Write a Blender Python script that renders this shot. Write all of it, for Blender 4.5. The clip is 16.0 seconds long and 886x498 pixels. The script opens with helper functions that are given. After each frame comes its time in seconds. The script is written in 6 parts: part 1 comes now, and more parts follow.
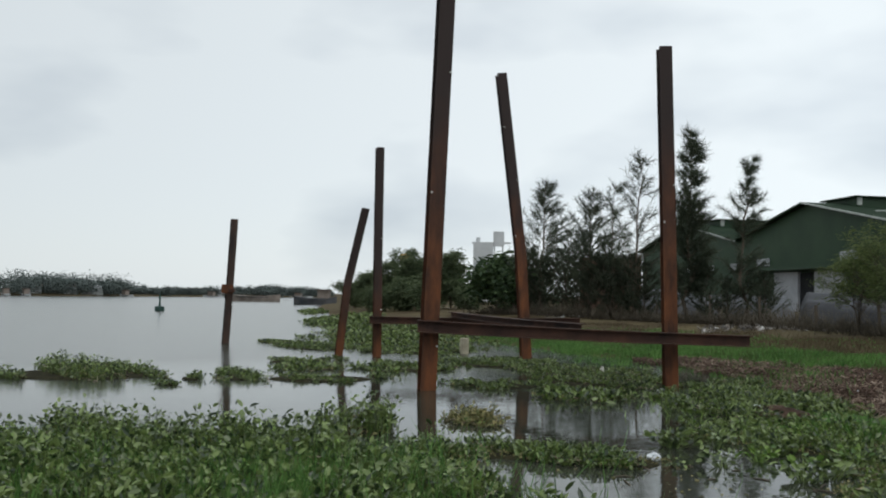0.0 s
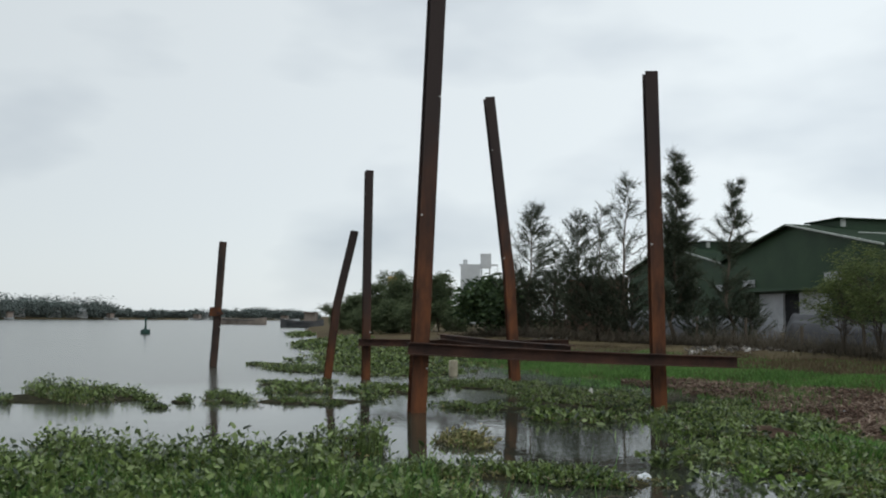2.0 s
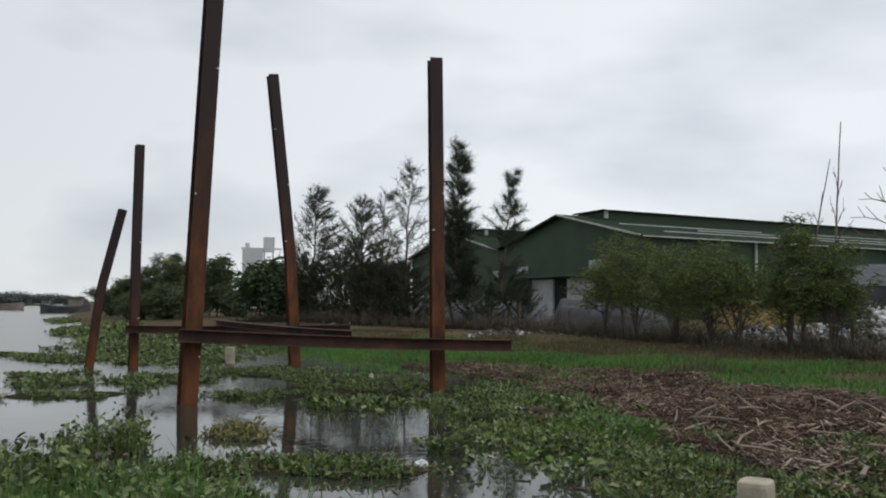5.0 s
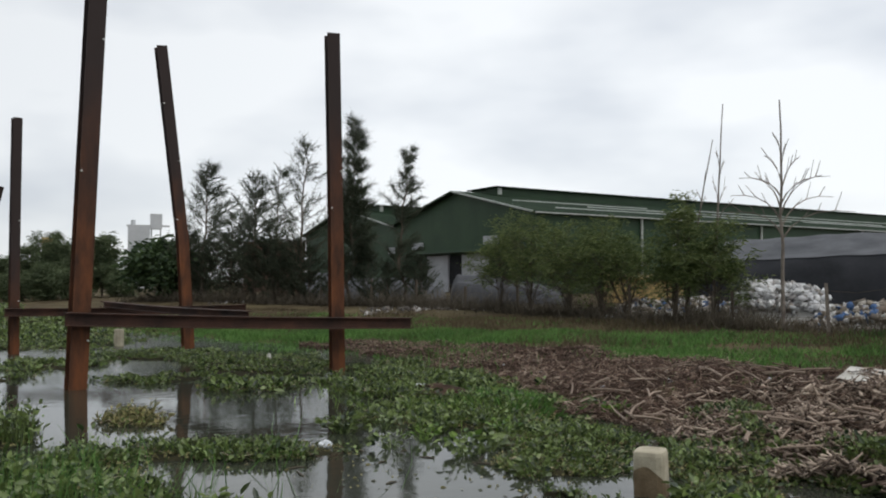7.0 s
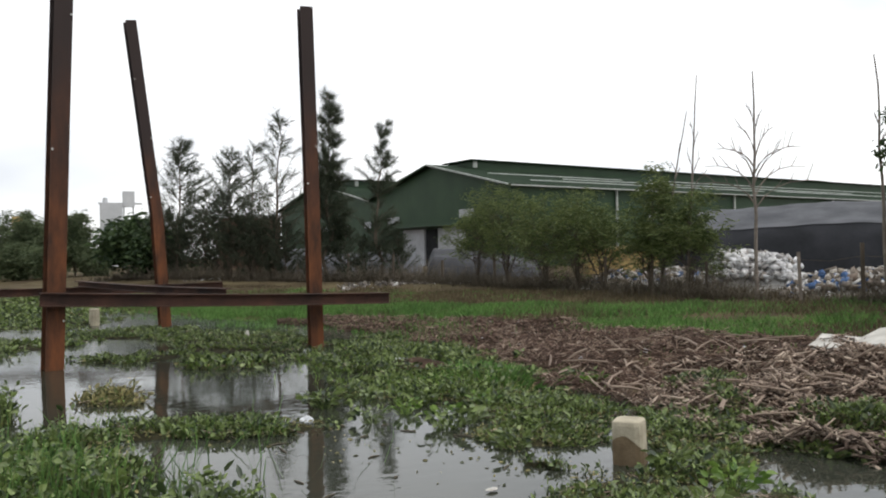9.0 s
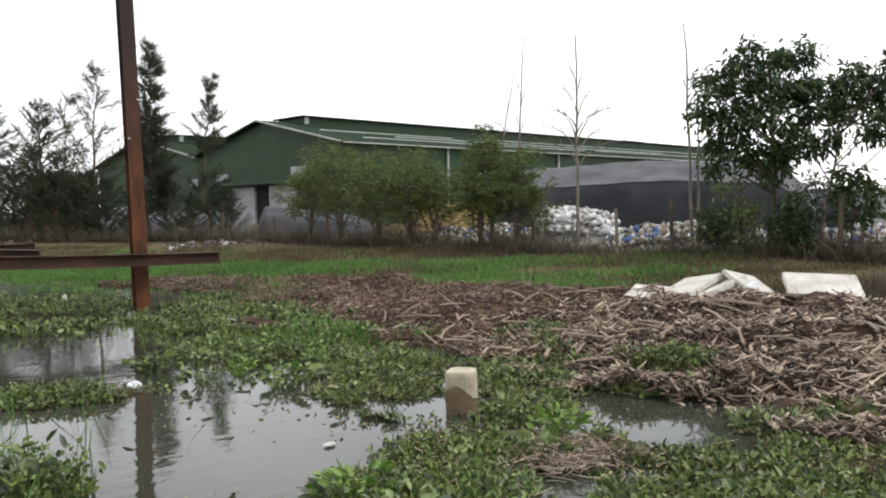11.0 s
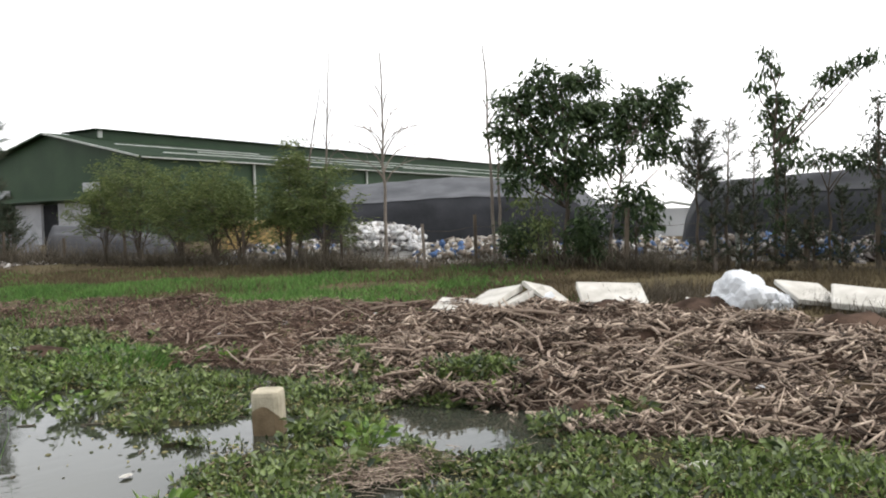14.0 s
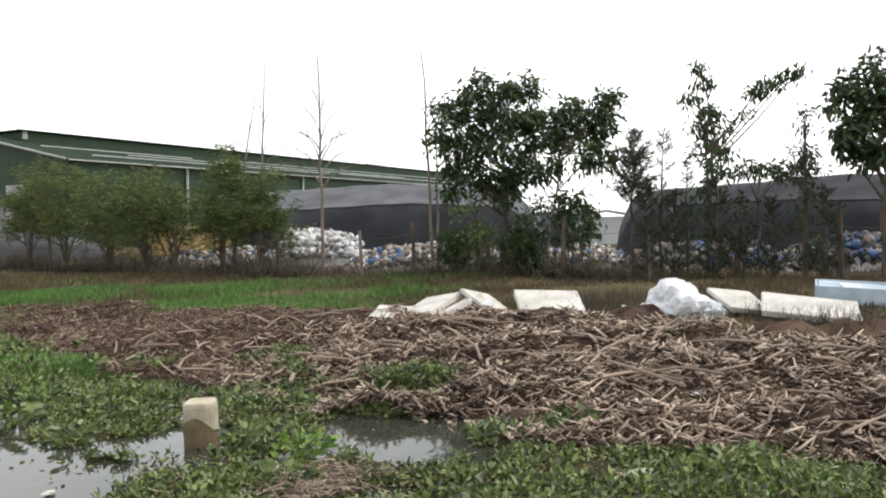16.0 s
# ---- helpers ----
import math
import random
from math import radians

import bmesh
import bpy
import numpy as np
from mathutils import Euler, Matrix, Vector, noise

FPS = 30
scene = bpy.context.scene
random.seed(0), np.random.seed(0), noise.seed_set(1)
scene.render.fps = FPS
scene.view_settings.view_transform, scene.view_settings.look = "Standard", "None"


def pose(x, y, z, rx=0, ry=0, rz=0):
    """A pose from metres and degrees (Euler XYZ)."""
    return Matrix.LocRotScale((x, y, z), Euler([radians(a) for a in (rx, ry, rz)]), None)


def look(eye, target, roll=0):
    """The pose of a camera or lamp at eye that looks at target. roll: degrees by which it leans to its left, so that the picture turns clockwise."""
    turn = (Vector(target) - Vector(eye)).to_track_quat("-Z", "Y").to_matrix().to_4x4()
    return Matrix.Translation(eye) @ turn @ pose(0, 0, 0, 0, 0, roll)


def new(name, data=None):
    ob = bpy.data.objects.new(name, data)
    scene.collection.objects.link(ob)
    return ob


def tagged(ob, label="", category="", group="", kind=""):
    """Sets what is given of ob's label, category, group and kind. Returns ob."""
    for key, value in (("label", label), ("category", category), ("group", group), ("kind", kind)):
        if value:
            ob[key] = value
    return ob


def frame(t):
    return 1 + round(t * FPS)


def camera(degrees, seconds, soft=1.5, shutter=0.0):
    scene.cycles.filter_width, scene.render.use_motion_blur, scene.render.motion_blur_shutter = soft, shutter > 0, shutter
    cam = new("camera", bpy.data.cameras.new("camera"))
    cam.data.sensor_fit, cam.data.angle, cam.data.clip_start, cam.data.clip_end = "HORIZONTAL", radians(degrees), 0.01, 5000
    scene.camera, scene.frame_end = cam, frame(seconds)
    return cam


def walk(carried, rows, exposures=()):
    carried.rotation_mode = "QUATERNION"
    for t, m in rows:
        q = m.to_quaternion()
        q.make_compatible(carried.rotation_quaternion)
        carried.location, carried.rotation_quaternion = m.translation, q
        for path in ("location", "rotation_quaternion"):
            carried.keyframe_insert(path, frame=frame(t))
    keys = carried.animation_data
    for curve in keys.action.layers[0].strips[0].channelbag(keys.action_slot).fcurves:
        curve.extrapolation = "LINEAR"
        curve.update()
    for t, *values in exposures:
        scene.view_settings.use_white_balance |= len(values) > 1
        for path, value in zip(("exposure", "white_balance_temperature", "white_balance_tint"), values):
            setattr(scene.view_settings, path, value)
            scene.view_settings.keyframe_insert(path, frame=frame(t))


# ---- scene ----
cam = camera(55.13, 16.0, soft=2.0)
# seconds, place, yaw, pitch, roll: the camera turns almost on the spot, swayed by the arm that holds it
ROWS = [
    (0.0, 0.074, -0.178, 1.963, 0.097, 3.125, -0.905),
    (0.5, 0.059, -0.206, 1.960, -0.124, 3.651, -0.907),
    (1.0, 0.042, -0.240, 1.956, -0.349, 4.135, -0.900),
    (1.5, 0.026, -0.273, 1.953, -0.564, 4.461, -0.849),
    (2.0, 0.010, -0.292, 1.959, -0.782, 4.635, -0.737),
    (2.5, 0.011, -0.295, 1.962, -1.586, 4.667, -0.581),
    (3.0, 0.047, -0.247, 1.972, -3.255, 4.581, -0.369),
    (3.5, 0.075, -0.152, 1.961, -5.852, 4.411, -0.392),
    (4.0, 0.095, -0.058, 1.976, -9.081, 4.191, -0.433),
    (4.5, 0.127, 0.057, 1.985, -12.265, 4.034, -0.638),
    (5.0, 0.129, 0.107, 1.970, -15.253, 3.784, -0.661),
    (5.2, 0.136, 0.118, 1.974, -16.420, 3.660, -0.666),
    (7.3, 0.017, 0.121, 2.013, -22.469, 1.925, 0.018),
    (7.5, 0.018, 0.137, 2.010, -22.417, 1.706, 0.026),
    (8.0, 0.010, 0.160, 2.008, -22.328, 1.189, 0.218),
    (8.2, 0.006, 0.167, 2.014, -22.238, 0.946, 0.428),
    (10.3, -0.038, -0.002, 2.041, -30.706, -1.398, 1.079),
    (10.5, -0.044, 0.018, 2.051, -32.031, -1.894, 0.979),
    (11.0, -0.050, 0.069, 2.025, -35.162, -2.634, 1.169),
    (11.5, -0.058, 0.079, 2.010, -37.961, -2.968, 1.293),
    (12.0, -0.052, 0.073, 2.000, -40.421, -2.980, 1.553),
    (12.5, -0.047, 0.068, 2.003, -42.602, -2.784, 1.714),
    (13.0, -0.039, 0.049, 2.007, -44.567, -2.502, 1.871),
    (13.5, -0.041, 0.035, 2.016, -46.362, -2.185, 1.844),
    (14.0, -0.027, 0.034, 2.017, -47.958, -1.854, 1.719),
    (14.5, -0.023, 0.039, 2.020, -49.361, -1.623, 1.608),
    (15.0, -0.003, 0.058, 2.017, -50.522, -1.478, 1.497),
    (15.5, 0.002, 0.086, 2.020, -51.514, -1.468, 1.364),
    (16.0, 0.025, 0.113, 2.020, -52.214, -1.497, 1.305),
]
walk(cam, [(t, pose(x, y, z, 90 + pitch, roll, yaw)) for t, x, y, z, yaw, pitch, roll in ROWS],
     exposures=[(0.0, 0.14, 6450, 8), (3.0, 0.06, 6450, 8), (5.0, 0.04, 6550, 11), (7.3, 0.25, 6650, 12), (8.0, 0.38, 6700, 12.5), (10.3, 0.89, 6830, 14), (11.5, 1.0, 6830, 14), (16.0, 1.1, 6880, 14)])

# ---- light ----
SUN_EL, SUN_AZ = 58.0, 150.0
world = bpy.data.worlds.new("overcast")
scene.world = world
world.use_nodes = True
wn, wl = world.node_tree.nodes, world.node_tree.links
wn.clear()
w_out = wn.new("ShaderNodeOutputWorld")
w_sky = wn.new("ShaderNodeTexSky")
w_sky.sky_type, w_sky.sun_disc = "NISHITA", False
w_sky.sun_elevation, w_sky.sun_rotation = radians(SUN_EL), radians(SUN_AZ)
w_b1 = wn.new("ShaderNodeBackground")
w_b1.inputs["Strength"].default_value = 0.1
wl.new(w_sky.outputs[0], w_b1.inputs["Color"])
w_co = wn.new("ShaderNodeTexCoord")
w_map = wn.new("ShaderNodeMapping")
w_map.inputs["Scale"].default_value = (2.2, 2.2, 5.5)
wl.new(w_co.outputs["Generated"], w_map.inputs["Vector"])
w_noise = wn.new("ShaderNodeTexNoise")
w_noise.inputs["Scale"].default_value, w_noise.inputs["Detail"].default_value = 1.25, 4.0
w_noise.inputs["Roughness"].default_value = 0.45
wl.new(w_map.outputs[0], w_noise.inputs["Vector"])
w_ramp = wn.new("ShaderNodeValToRGB")
w_ramp.color_ramp.elements[0].position, w_ramp.color_ramp.elements[0].color = 0.32, (0.58, 0.63, 0.68, 1)
w_ramp.color_ramp.elements[1].position, w_ramp.color_ramp.elements[1].color = 0.50, (0.78, 0.825, 0.85, 1)
wl.new(w_noise.outputs[0], w_ramp.inputs[0])
w_b2 = wn.new("ShaderNodeBackground")
w_b2.inputs["Strength"].default_value = 1.06
# the cloud is thinner towards the hidden sun in the east
w_sep = wn.new("ShaderNodeSeparateXYZ")
wl.new(w_co.outputs["Generated"], w_sep.inputs[0])
w_rng = wn.new("ShaderNodeMapRange")
w_rng.inputs[1].default_value, w_rng.inputs[2].default_value, w_rng.inputs[3].default_value, w_rng.inputs[4].default_value = -0.55, 0.4, 0.79, 1.05
wl.new(w_sep.outputs[0], w_rng.inputs[0])
w_mul = wn.new("ShaderNodeVectorMath")
w_mul.operation = "SCALE"
wl.new(w_ramp.outputs[0], w_mul.inputs[0])
wl.new(w_rng.outputs[0], w_mul.inputs["Scale"])
wl.new(w_mul.outputs[0], w_b2.inputs["Color"])
w_mix = wn.new("ShaderNodeMixShader")
w_mix.inputs[0].default_value = 0.9
wl.new(w_b1.outputs[0], w_mix.inputs[1])
wl.new(w_b2.outputs[0], w_mix.inputs[2])
wl.new(w_mix.outputs[0], w_out.inputs[0])
sun = new("sun", bpy.data.lights.new("sun", "SUN"))
sun.data.energy, sun.data.angle, sun.data.color = 0.7, radians(25), (1.0, 0.97, 0.92)
sun.matrix_world = look((0, 0, 60), (-20 * math.sin(radians(SUN_AZ)), -20 * math.cos(radians(SUN_AZ)), 60 - 20 * math.tan(radians(SUN_EL))))


# ---- materials ----
def mat(name, c1, c2, scale=6.0, rough=0.8, metal=0.0, bump=0.3, bump_scale=None, island=0.0, fine=None, stretch=(1, 1, 1), spec=0.3, coords="Object", translucent=0.0):
    """Two colours mixed by a coarse and a fine noise, with relief; island: share of colour that differs from piece to piece."""
    m = bpy.data.materials.new(name)
    m.use_nodes = True
    n, l = m.node_tree.nodes, m.node_tree.links
    b = n["Principled BSDF"]
    co = n.new("ShaderNodeTexCoord")
    mp = n.new("ShaderNodeMapping")
    mp.inputs["Scale"].default_value = stretch
    l.new(co.outputs[coords], mp.inputs[0])
    n1, n2 = n.new("ShaderNodeTexNoise"), n.new("ShaderNodeTexNoise")
    n1.inputs["Scale"].default_value, n1.inputs["Detail"].default_value = scale, 6.0
    n2.inputs["Scale"].default_value, n2.inputs["Detail"].default_value = scale * 9 if fine is None else fine, 3.0
    for x in (n1, n2):
        l.new(mp.outputs[0], x.inputs["Vector"])
    mix = n.new("ShaderNodeMath")
    mix.operation = "MULTIPLY_ADD"
    mix.inputs[1].default_value = 0.35
    sub = n.new("ShaderNodeMath")
    sub.operation = "MULTIPLY_ADD"
    sub.inputs[1].default_value, sub.inputs[2].default_value = 1.9, -0.65
    l.new(n1.outputs[0], sub.inputs[0])
    l.new(n2.outputs[0], mix.inputs[0])
    l.new(sub.outputs[0], mix.inputs[2])
    fac = mix.outputs[0]
    if island:
        geo = n.new("ShaderNodeNewGeometry")
        im = n.new("ShaderNodeMix")
        im.inputs[0].default_value = island
        l.new(fac, im.inputs[2])
        l.new(geo.outputs["Random Per Island"], im.inputs[3])
        fac = im.outputs[0]
    ramp = n.new("ShaderNodeValToRGB")
    e = ramp.color_ramp.elements
    e[0].position, e[0].color = 0.15, (*c1, 1)
    e[1].position, e[1].color = 0.85, (*c2, 1)
    l.new(fac, ramp.inputs[0])
    l.new(ramp.outputs[0], b.inputs["Base Color"])
    b.inputs["Roughness"].default_value, b.inputs["Metallic"].default_value = rough, metal
    b.inputs["Specular IOR Level"].default_value = spec
    if bump:
        n3 = n.new("ShaderNodeTexNoise")
        n3.inputs["Scale"].default_value, n3.inputs["Detail"].default_value = bump_scale or scale * 5, 5.0
        l.new(mp.outputs[0], n3.inputs["Vector"])
        bp = n.new("ShaderNodeBump")
        bp.inputs["Strength"].default_value, bp.inputs["Distance"].default_value = bump, 0.02
        l.new(n3.outputs[0], bp.inputs["Height"])
        l.new(bp.outputs[0], b.inputs["Normal"])
    if translucent:
        tr = n.new("ShaderNodeBsdfTranslucent")
        l.new(ramp.outputs[0], tr.inputs[0])
        ms = n.new("ShaderNodeMixShader")
        ms.inputs[0].default_value = translucent
        l.new(b.outputs[0], ms.inputs[1])
        l.new(tr.outputs[0], ms.inputs[2])
        l.new(ms.outputs[0], n["Material Output"].inputs[0])
    return m


def palette(m, colours):
    """Replace the ramp of a material by a stepped list of colours."""
    ramp = [x for x in m.node_tree.nodes if x.bl_idname == "ShaderNodeValToRGB"][0].color_ramp
    ramp.interpolation = "CONSTANT"
    while len(ramp.elements) > 1:
        ramp.elements.remove(ramp.elements[-1])
    ramp.elements[0].position, ramp.elements[0].color = 0.0, (*colours[0], 1)
    for i, c in enumerate(colours[1:], 1):
        ramp.elements.new(i / len(colours)).color = (*c, 1)
    return m


M_WATER = mat("river_water", (0.026, 0.030, 0.022), (0.044, 0.048, 0.036), 0.15, 0.05, bump=0.0, spec=0.5)
nw, lw = M_WATER.node_tree.nodes, M_WATER.node_tree.links
bw = nw["Principled BSDF"]
bw.inputs["IOR"].default_value = 1.33
tw = nw.new("ShaderNodeTexCoord")
mw = nw.new("ShaderNodeMapping")
mw.inputs["Scale"].default_value = (1.0, 2.2, 1.0)
lw.new(tw.outputs["Object"], mw.inputs[0])
r1, r2 = nw.new("ShaderNodeTexNoise"), nw.new("ShaderNodeTexNoise")
r1.inputs["Scale"].default_value, r1.inputs["Detail"].default_value = 0.45, 2.0
r2.inputs["Scale"].default_value, r2.inputs["Detail"].default_value = 2.6, 3.0
for r_ in (r1, r2):
    lw.new(mw.outputs[0], r_.inputs["Vector"])
rm = nw.new("ShaderNodeMath")
rm.operation = "MULTIPLY"
lw.new(r1.outputs[0], rm.inputs[0])
lw.new(r2.outputs[0], rm.inputs[1])
wb = nw.new("ShaderNodeBump")
wb.inputs["Strength"].default_value, wb.inputs["Distance"].default_value = 0.2, 0.03
lw.new(rm.outputs[0], wb.inputs["Height"])
lw.new(wb.outputs[0], bw.inputs["Normal"])
# wind ruffles the open river; the pond behind the plants lies sheltered and smooth
ms_ = nw.new("ShaderNodeVectorMath")
ms_.operation = "DISTANCE"
ms_.inputs[1].default_value = (3.5, 8.0, 0)
lw.new(tw.outputs["Object"], ms_.inputs[0])
mr_ = nw.new("ShaderNodeMapRange")
mr_.inputs[1].default_value, mr_.inputs[2].default_value, mr_.inputs[3].default_value, mr_.inputs[4].default_value = 7.0, 20.0, 0.03, 0.21
lw.new(ms_.outputs["Value"], mr_.inputs[0])
lw.new(mr_.outputs[0], bw.inputs["Roughness"])

M_GROUND = mat("muddy_ground", (0.055, 0.04, 0.025), (0.12, 0.10, 0.055), 0.5, 0.95, bump=0.6, bump_scale=6, spec=0.05)
M_RUST = mat("rusty_steel", (0.040, 0.020, 0.013), (0.165, 0.058, 0.022), 1.6, 0.85, metal=0.0, bump=0.35, bump_scale=30, stretch=(2.5, 2.5, 0.7))
M_BEAM = mat("rusty_beam_steel", (0.022, 0.014, 0.012), (0.082, 0.038, 0.025), 1.4, 0.8, bump=0.3, bump_scale=25)
# old dark paint and soot remain on the upper shafts, fresh orange rust below
nr, lr = M_RUST.node_tree.nodes, M_RUST.node_tree.links
rc, rs, rn, rmix = nr.new("ShaderNodeTexCoord"), nr.new("ShaderNodeSeparateXYZ"), nr.new("ShaderNodeTexNoise"), nr.new("ShaderNodeMix")
lr.new(rc.outputs["Object"], rs.inputs[0])
lr.new(rc.outputs["Object"], rn.inputs["Vector"])
rn.inputs["Scale"].default_value = 1.1
ra, rr2 = nr.new("ShaderNodeMath"), nr.new("ShaderNodeMapRange")
ra.operation = "MULTIPLY_ADD"
ra.inputs[1].default_value = 2.4
lr.new(rn.outputs[0], ra.inputs[0])
lr.new(rs.outputs[2], ra.inputs[2])
lr.new(ra.outputs[0], rr2.inputs[0])
rr2.inputs[1].default_value, rr2.inputs[2].default_value = 3.5, 7.0
rmix.data_type = "RGBA"
lr.new(rr2.outputs[0], rmix.inputs[0])
rramp = [x for x in nr if x.bl_idname == "ShaderNodeValToRGB"][0]
lr.new(rramp.outputs[0], rmix.inputs[6])
rmix.inputs[7].default_value = (0.038, 0.027, 0.025, 1)
lr.new(rmix.outputs[2], nr["Principled BSDF"].inputs["Base Color"])
M_RUST_LOW = M_RUST.copy()
M_RUST_LOW.name = "dark_steel_rusty_at_the_foot"
low_range = [x for x in M_RUST_LOW.node_tree.nodes if x.bl_idname == "ShaderNodeMapRange"][0]
low_range.inputs[1].default_value, low_range.inputs[2].default_value = 1.6, 4.2
M_PILE_DARK = mat("dark_weathered_steel", (0.024, 0.019, 0.018), (0.072, 0.042, 0.030), 1.6, 0.8, bump=0.35, bump_scale=30, stretch=(2.5, 2.5, 0.7))
# pale colour of the sky that shows through holes in the flanges
M_HOLESKY = mat("sky_through_hole", (0.6, 0.6, 0.58), (0.75, 0.75, 0.72), 20, 0.5, bump=0)
M_HYA = mat("hyacinth_leaf", (0.018, 0.036, 0.012), (0.205, 0.275, 0.085), 0.8, 0.38, bump=0, island=0.85, translucent=0.22, spec=0.6)
M_HYA_NEW = mat("young_hyacinth_leaf", (0.06, 0.13, 0.02), (0.24, 0.36, 0.08), 0.8, 0.4, bump=0, island=0.8, translucent=0.3, spec=0.45)
M_STRAW = mat("straw_scraps", (0.14, 0.10, 0.06), (0.50, 0.44, 0.30), 0.8, 0.8, bump=0, island=0.85)
M_HYA_DRY = mat("hyacinth_leaf_wilted", (0.05, 0.06, 0.02), (0.33, 0.29, 0.13), 0.8, 0.7, bump=0, island=0.8, translucent=0.15)
M_GRASS = mat("green_grass", (0.044, 0.106, 0.026), (0.165, 0.320, 0.080), 0.5, 0.7, bump=0, island=0.6, translucent=0.3)
M_DRYGRASS = mat("dry_grass", (0.062, 0.048, 0.028), (0.165, 0.132, 0.075), 0.5, 0.85, bump=0, island=0.6, translucent=0.2)
M_STALK = mat("dead_stalks", (0.026, 0.018, 0.013), (0.60, 0.49, 0.39), 1.2, 0.9, bump=0, island=0.75)
M_STALK_FAR = mat("matted_reddish_stalks", (0.030, 0.019, 0.014), (0.46, 0.37, 0.29), 0.9, 0.95, bump=0, island=0.7)


def add_stop(m, at, colour):
    """One more colour in the ramp of a material."""
    [x for x in m.node_tree.nodes if x.bl_idname == "ShaderNodeValToRGB"][0].color_ramp.elements.new(at).color = (*colour, 1)


add_stop(M_STALK, 0.4, (0.15, 0.108, 0.083))
add_stop(M_STALK, 0.6, (0.33, 0.26, 0.205))
add_stop(M_STALK_FAR, 0.45, (0.125, 0.080, 0.062))
add_stop(M_STALK_FAR, 0.7, (0.24, 0.165, 0.125))
M_MUCK = mat("rotting_plant_bed", (0.030, 0.021, 0.016), (0.11, 0.073, 0.055), 2.5, 0.95, bump=0.9, bump_scale=14, spec=0.05)
M_GAPSHADE = mat("dark_gap_shade_bed", (0.012, 0.013, 0.008), (0.05, 0.045, 0.025), 5, 0.95, bump=0.9, bump_scale=30, spec=0.05)
# greyer and paler than the shrub leaf, with distance haze mixed in
M_LEAF3 = mat("hazed_bank_bush_leaf", (0.070, 0.100, 0.052), (0.175, 0.215, 0.11), 0.4, 0.7, bump=0, island=0.6, translucent=0.2)
M_BARK = mat("bark", (0.05, 0.04, 0.03), (0.15, 0.12, 0.09), 3, 0.95, bump=0.6, bump_scale=22, stretch=(1, 1, 0.3))
M_PALEBARK = mat("pale_dry_bark", (0.12, 0.10, 0.085), (0.25, 0.215, 0.18), 3, 0.95, bump=0.4, bump_scale=22)
M_LEAF = mat("tree_leaf", (0.020, 0.042, 0.017), (0.075, 0.118, 0.044), 0.6, 0.55, bump=0, island=0.7, translucent=0.2)
M_LEAF2 = mat("shrub_leaf", (0.062, 0.096, 0.032), (0.22, 0.265, 0.096), 0.6, 0.6, bump=0, island=0.6, translucent=0.25)
M_NEEDLE = mat("casuarina_needle", (0.026, 0.037, 0.023), (0.075, 0.09, 0.055), 0.6, 0.7, bump=0, island=0.6, translucent=0.15)
M_BRUSH = mat("dry_brush", (0.05, 0.042, 0.03), (0.13, 0.11, 0.08), 0.6, 0.9, bump=0, island=0.6)
M_CONC = mat("weathered_concrete", (0.30, 0.27, 0.20), (0.50, 0.45, 0.34), 5, 0.9, bump=0.35, bump_scale=50)
M_WETCONC = mat("wet_stained_concrete", (0.105, 0.075, 0.042), (0.19, 0.14, 0.085), 7, 0.6, bump=0.3, bump_scale=50)
M_FOAM = mat("weathered_white_foam", (0.40, 0.385, 0.345), (0.60, 0.585, 0.54), 3, 0.85, bump=0.25, bump_scale=40)
M_BAG = mat("white_plastic_sheet", (0.50, 0.53, 0.56), (0.70, 0.72, 0.74), 4, 0.45, bump=0.7, bump_scale=9)
M_BLUEBOX = mat("pale_blue_plastic", (0.32, 0.41, 0.47), (0.46, 0.54, 0.60), 3, 0.5, bump=0.3, bump_scale=12)
M_GREEN = mat("dark_green_cladding", (0.018, 0.044, 0.020), (0.029, 0.062, 0.028), 0.35, 0.55, bump=0.1, bump_scale=3)
M_ROOF = mat("green_roof_sheet", (0.018, 0.032, 0.020), (0.028, 0.045, 0.028), 0.35, 0.95, bump=0.1, spec=0.05)
M_TRIM = mat("pale_roof_flashing", (0.34, 0.37, 0.34), (0.48, 0.50, 0.47), 0.8, 0.5, bump=0.1)
M_WHITE = mat("whitewashed_wall", (0.34, 0.35, 0.37), (0.46, 0.47, 0.49), 0.8, 0.85, bump=0.15)
M_DARK = mat("dark_interior", (0.01, 0.011, 0.013), (0.022, 0.023, 0.026), 1, 0.9, bump=0)
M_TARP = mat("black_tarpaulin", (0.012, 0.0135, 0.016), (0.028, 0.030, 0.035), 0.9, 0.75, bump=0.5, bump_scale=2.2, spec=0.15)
M_TARPTOP = mat("grey_tarpaulin", (0.075, 0.079, 0.086), (0.13, 0.135, 0.146), 0.8, 0.9, bump=0.5, bump_scale=2.2, spec=0.1)
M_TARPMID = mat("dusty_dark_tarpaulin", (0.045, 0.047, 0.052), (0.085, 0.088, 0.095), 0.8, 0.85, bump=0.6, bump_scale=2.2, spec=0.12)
M_YELLOW = mat("ochre_wall", (0.36, 0.25, 0.10), (0.48, 0.35, 0.16), 0.7, 0.85, bump=0.1)
M_BRICK = mat("brown_red_roof", (0.10, 0.06, 0.045), (0.17, 0.10, 0.075), 1, 0.9, bump=0.2)
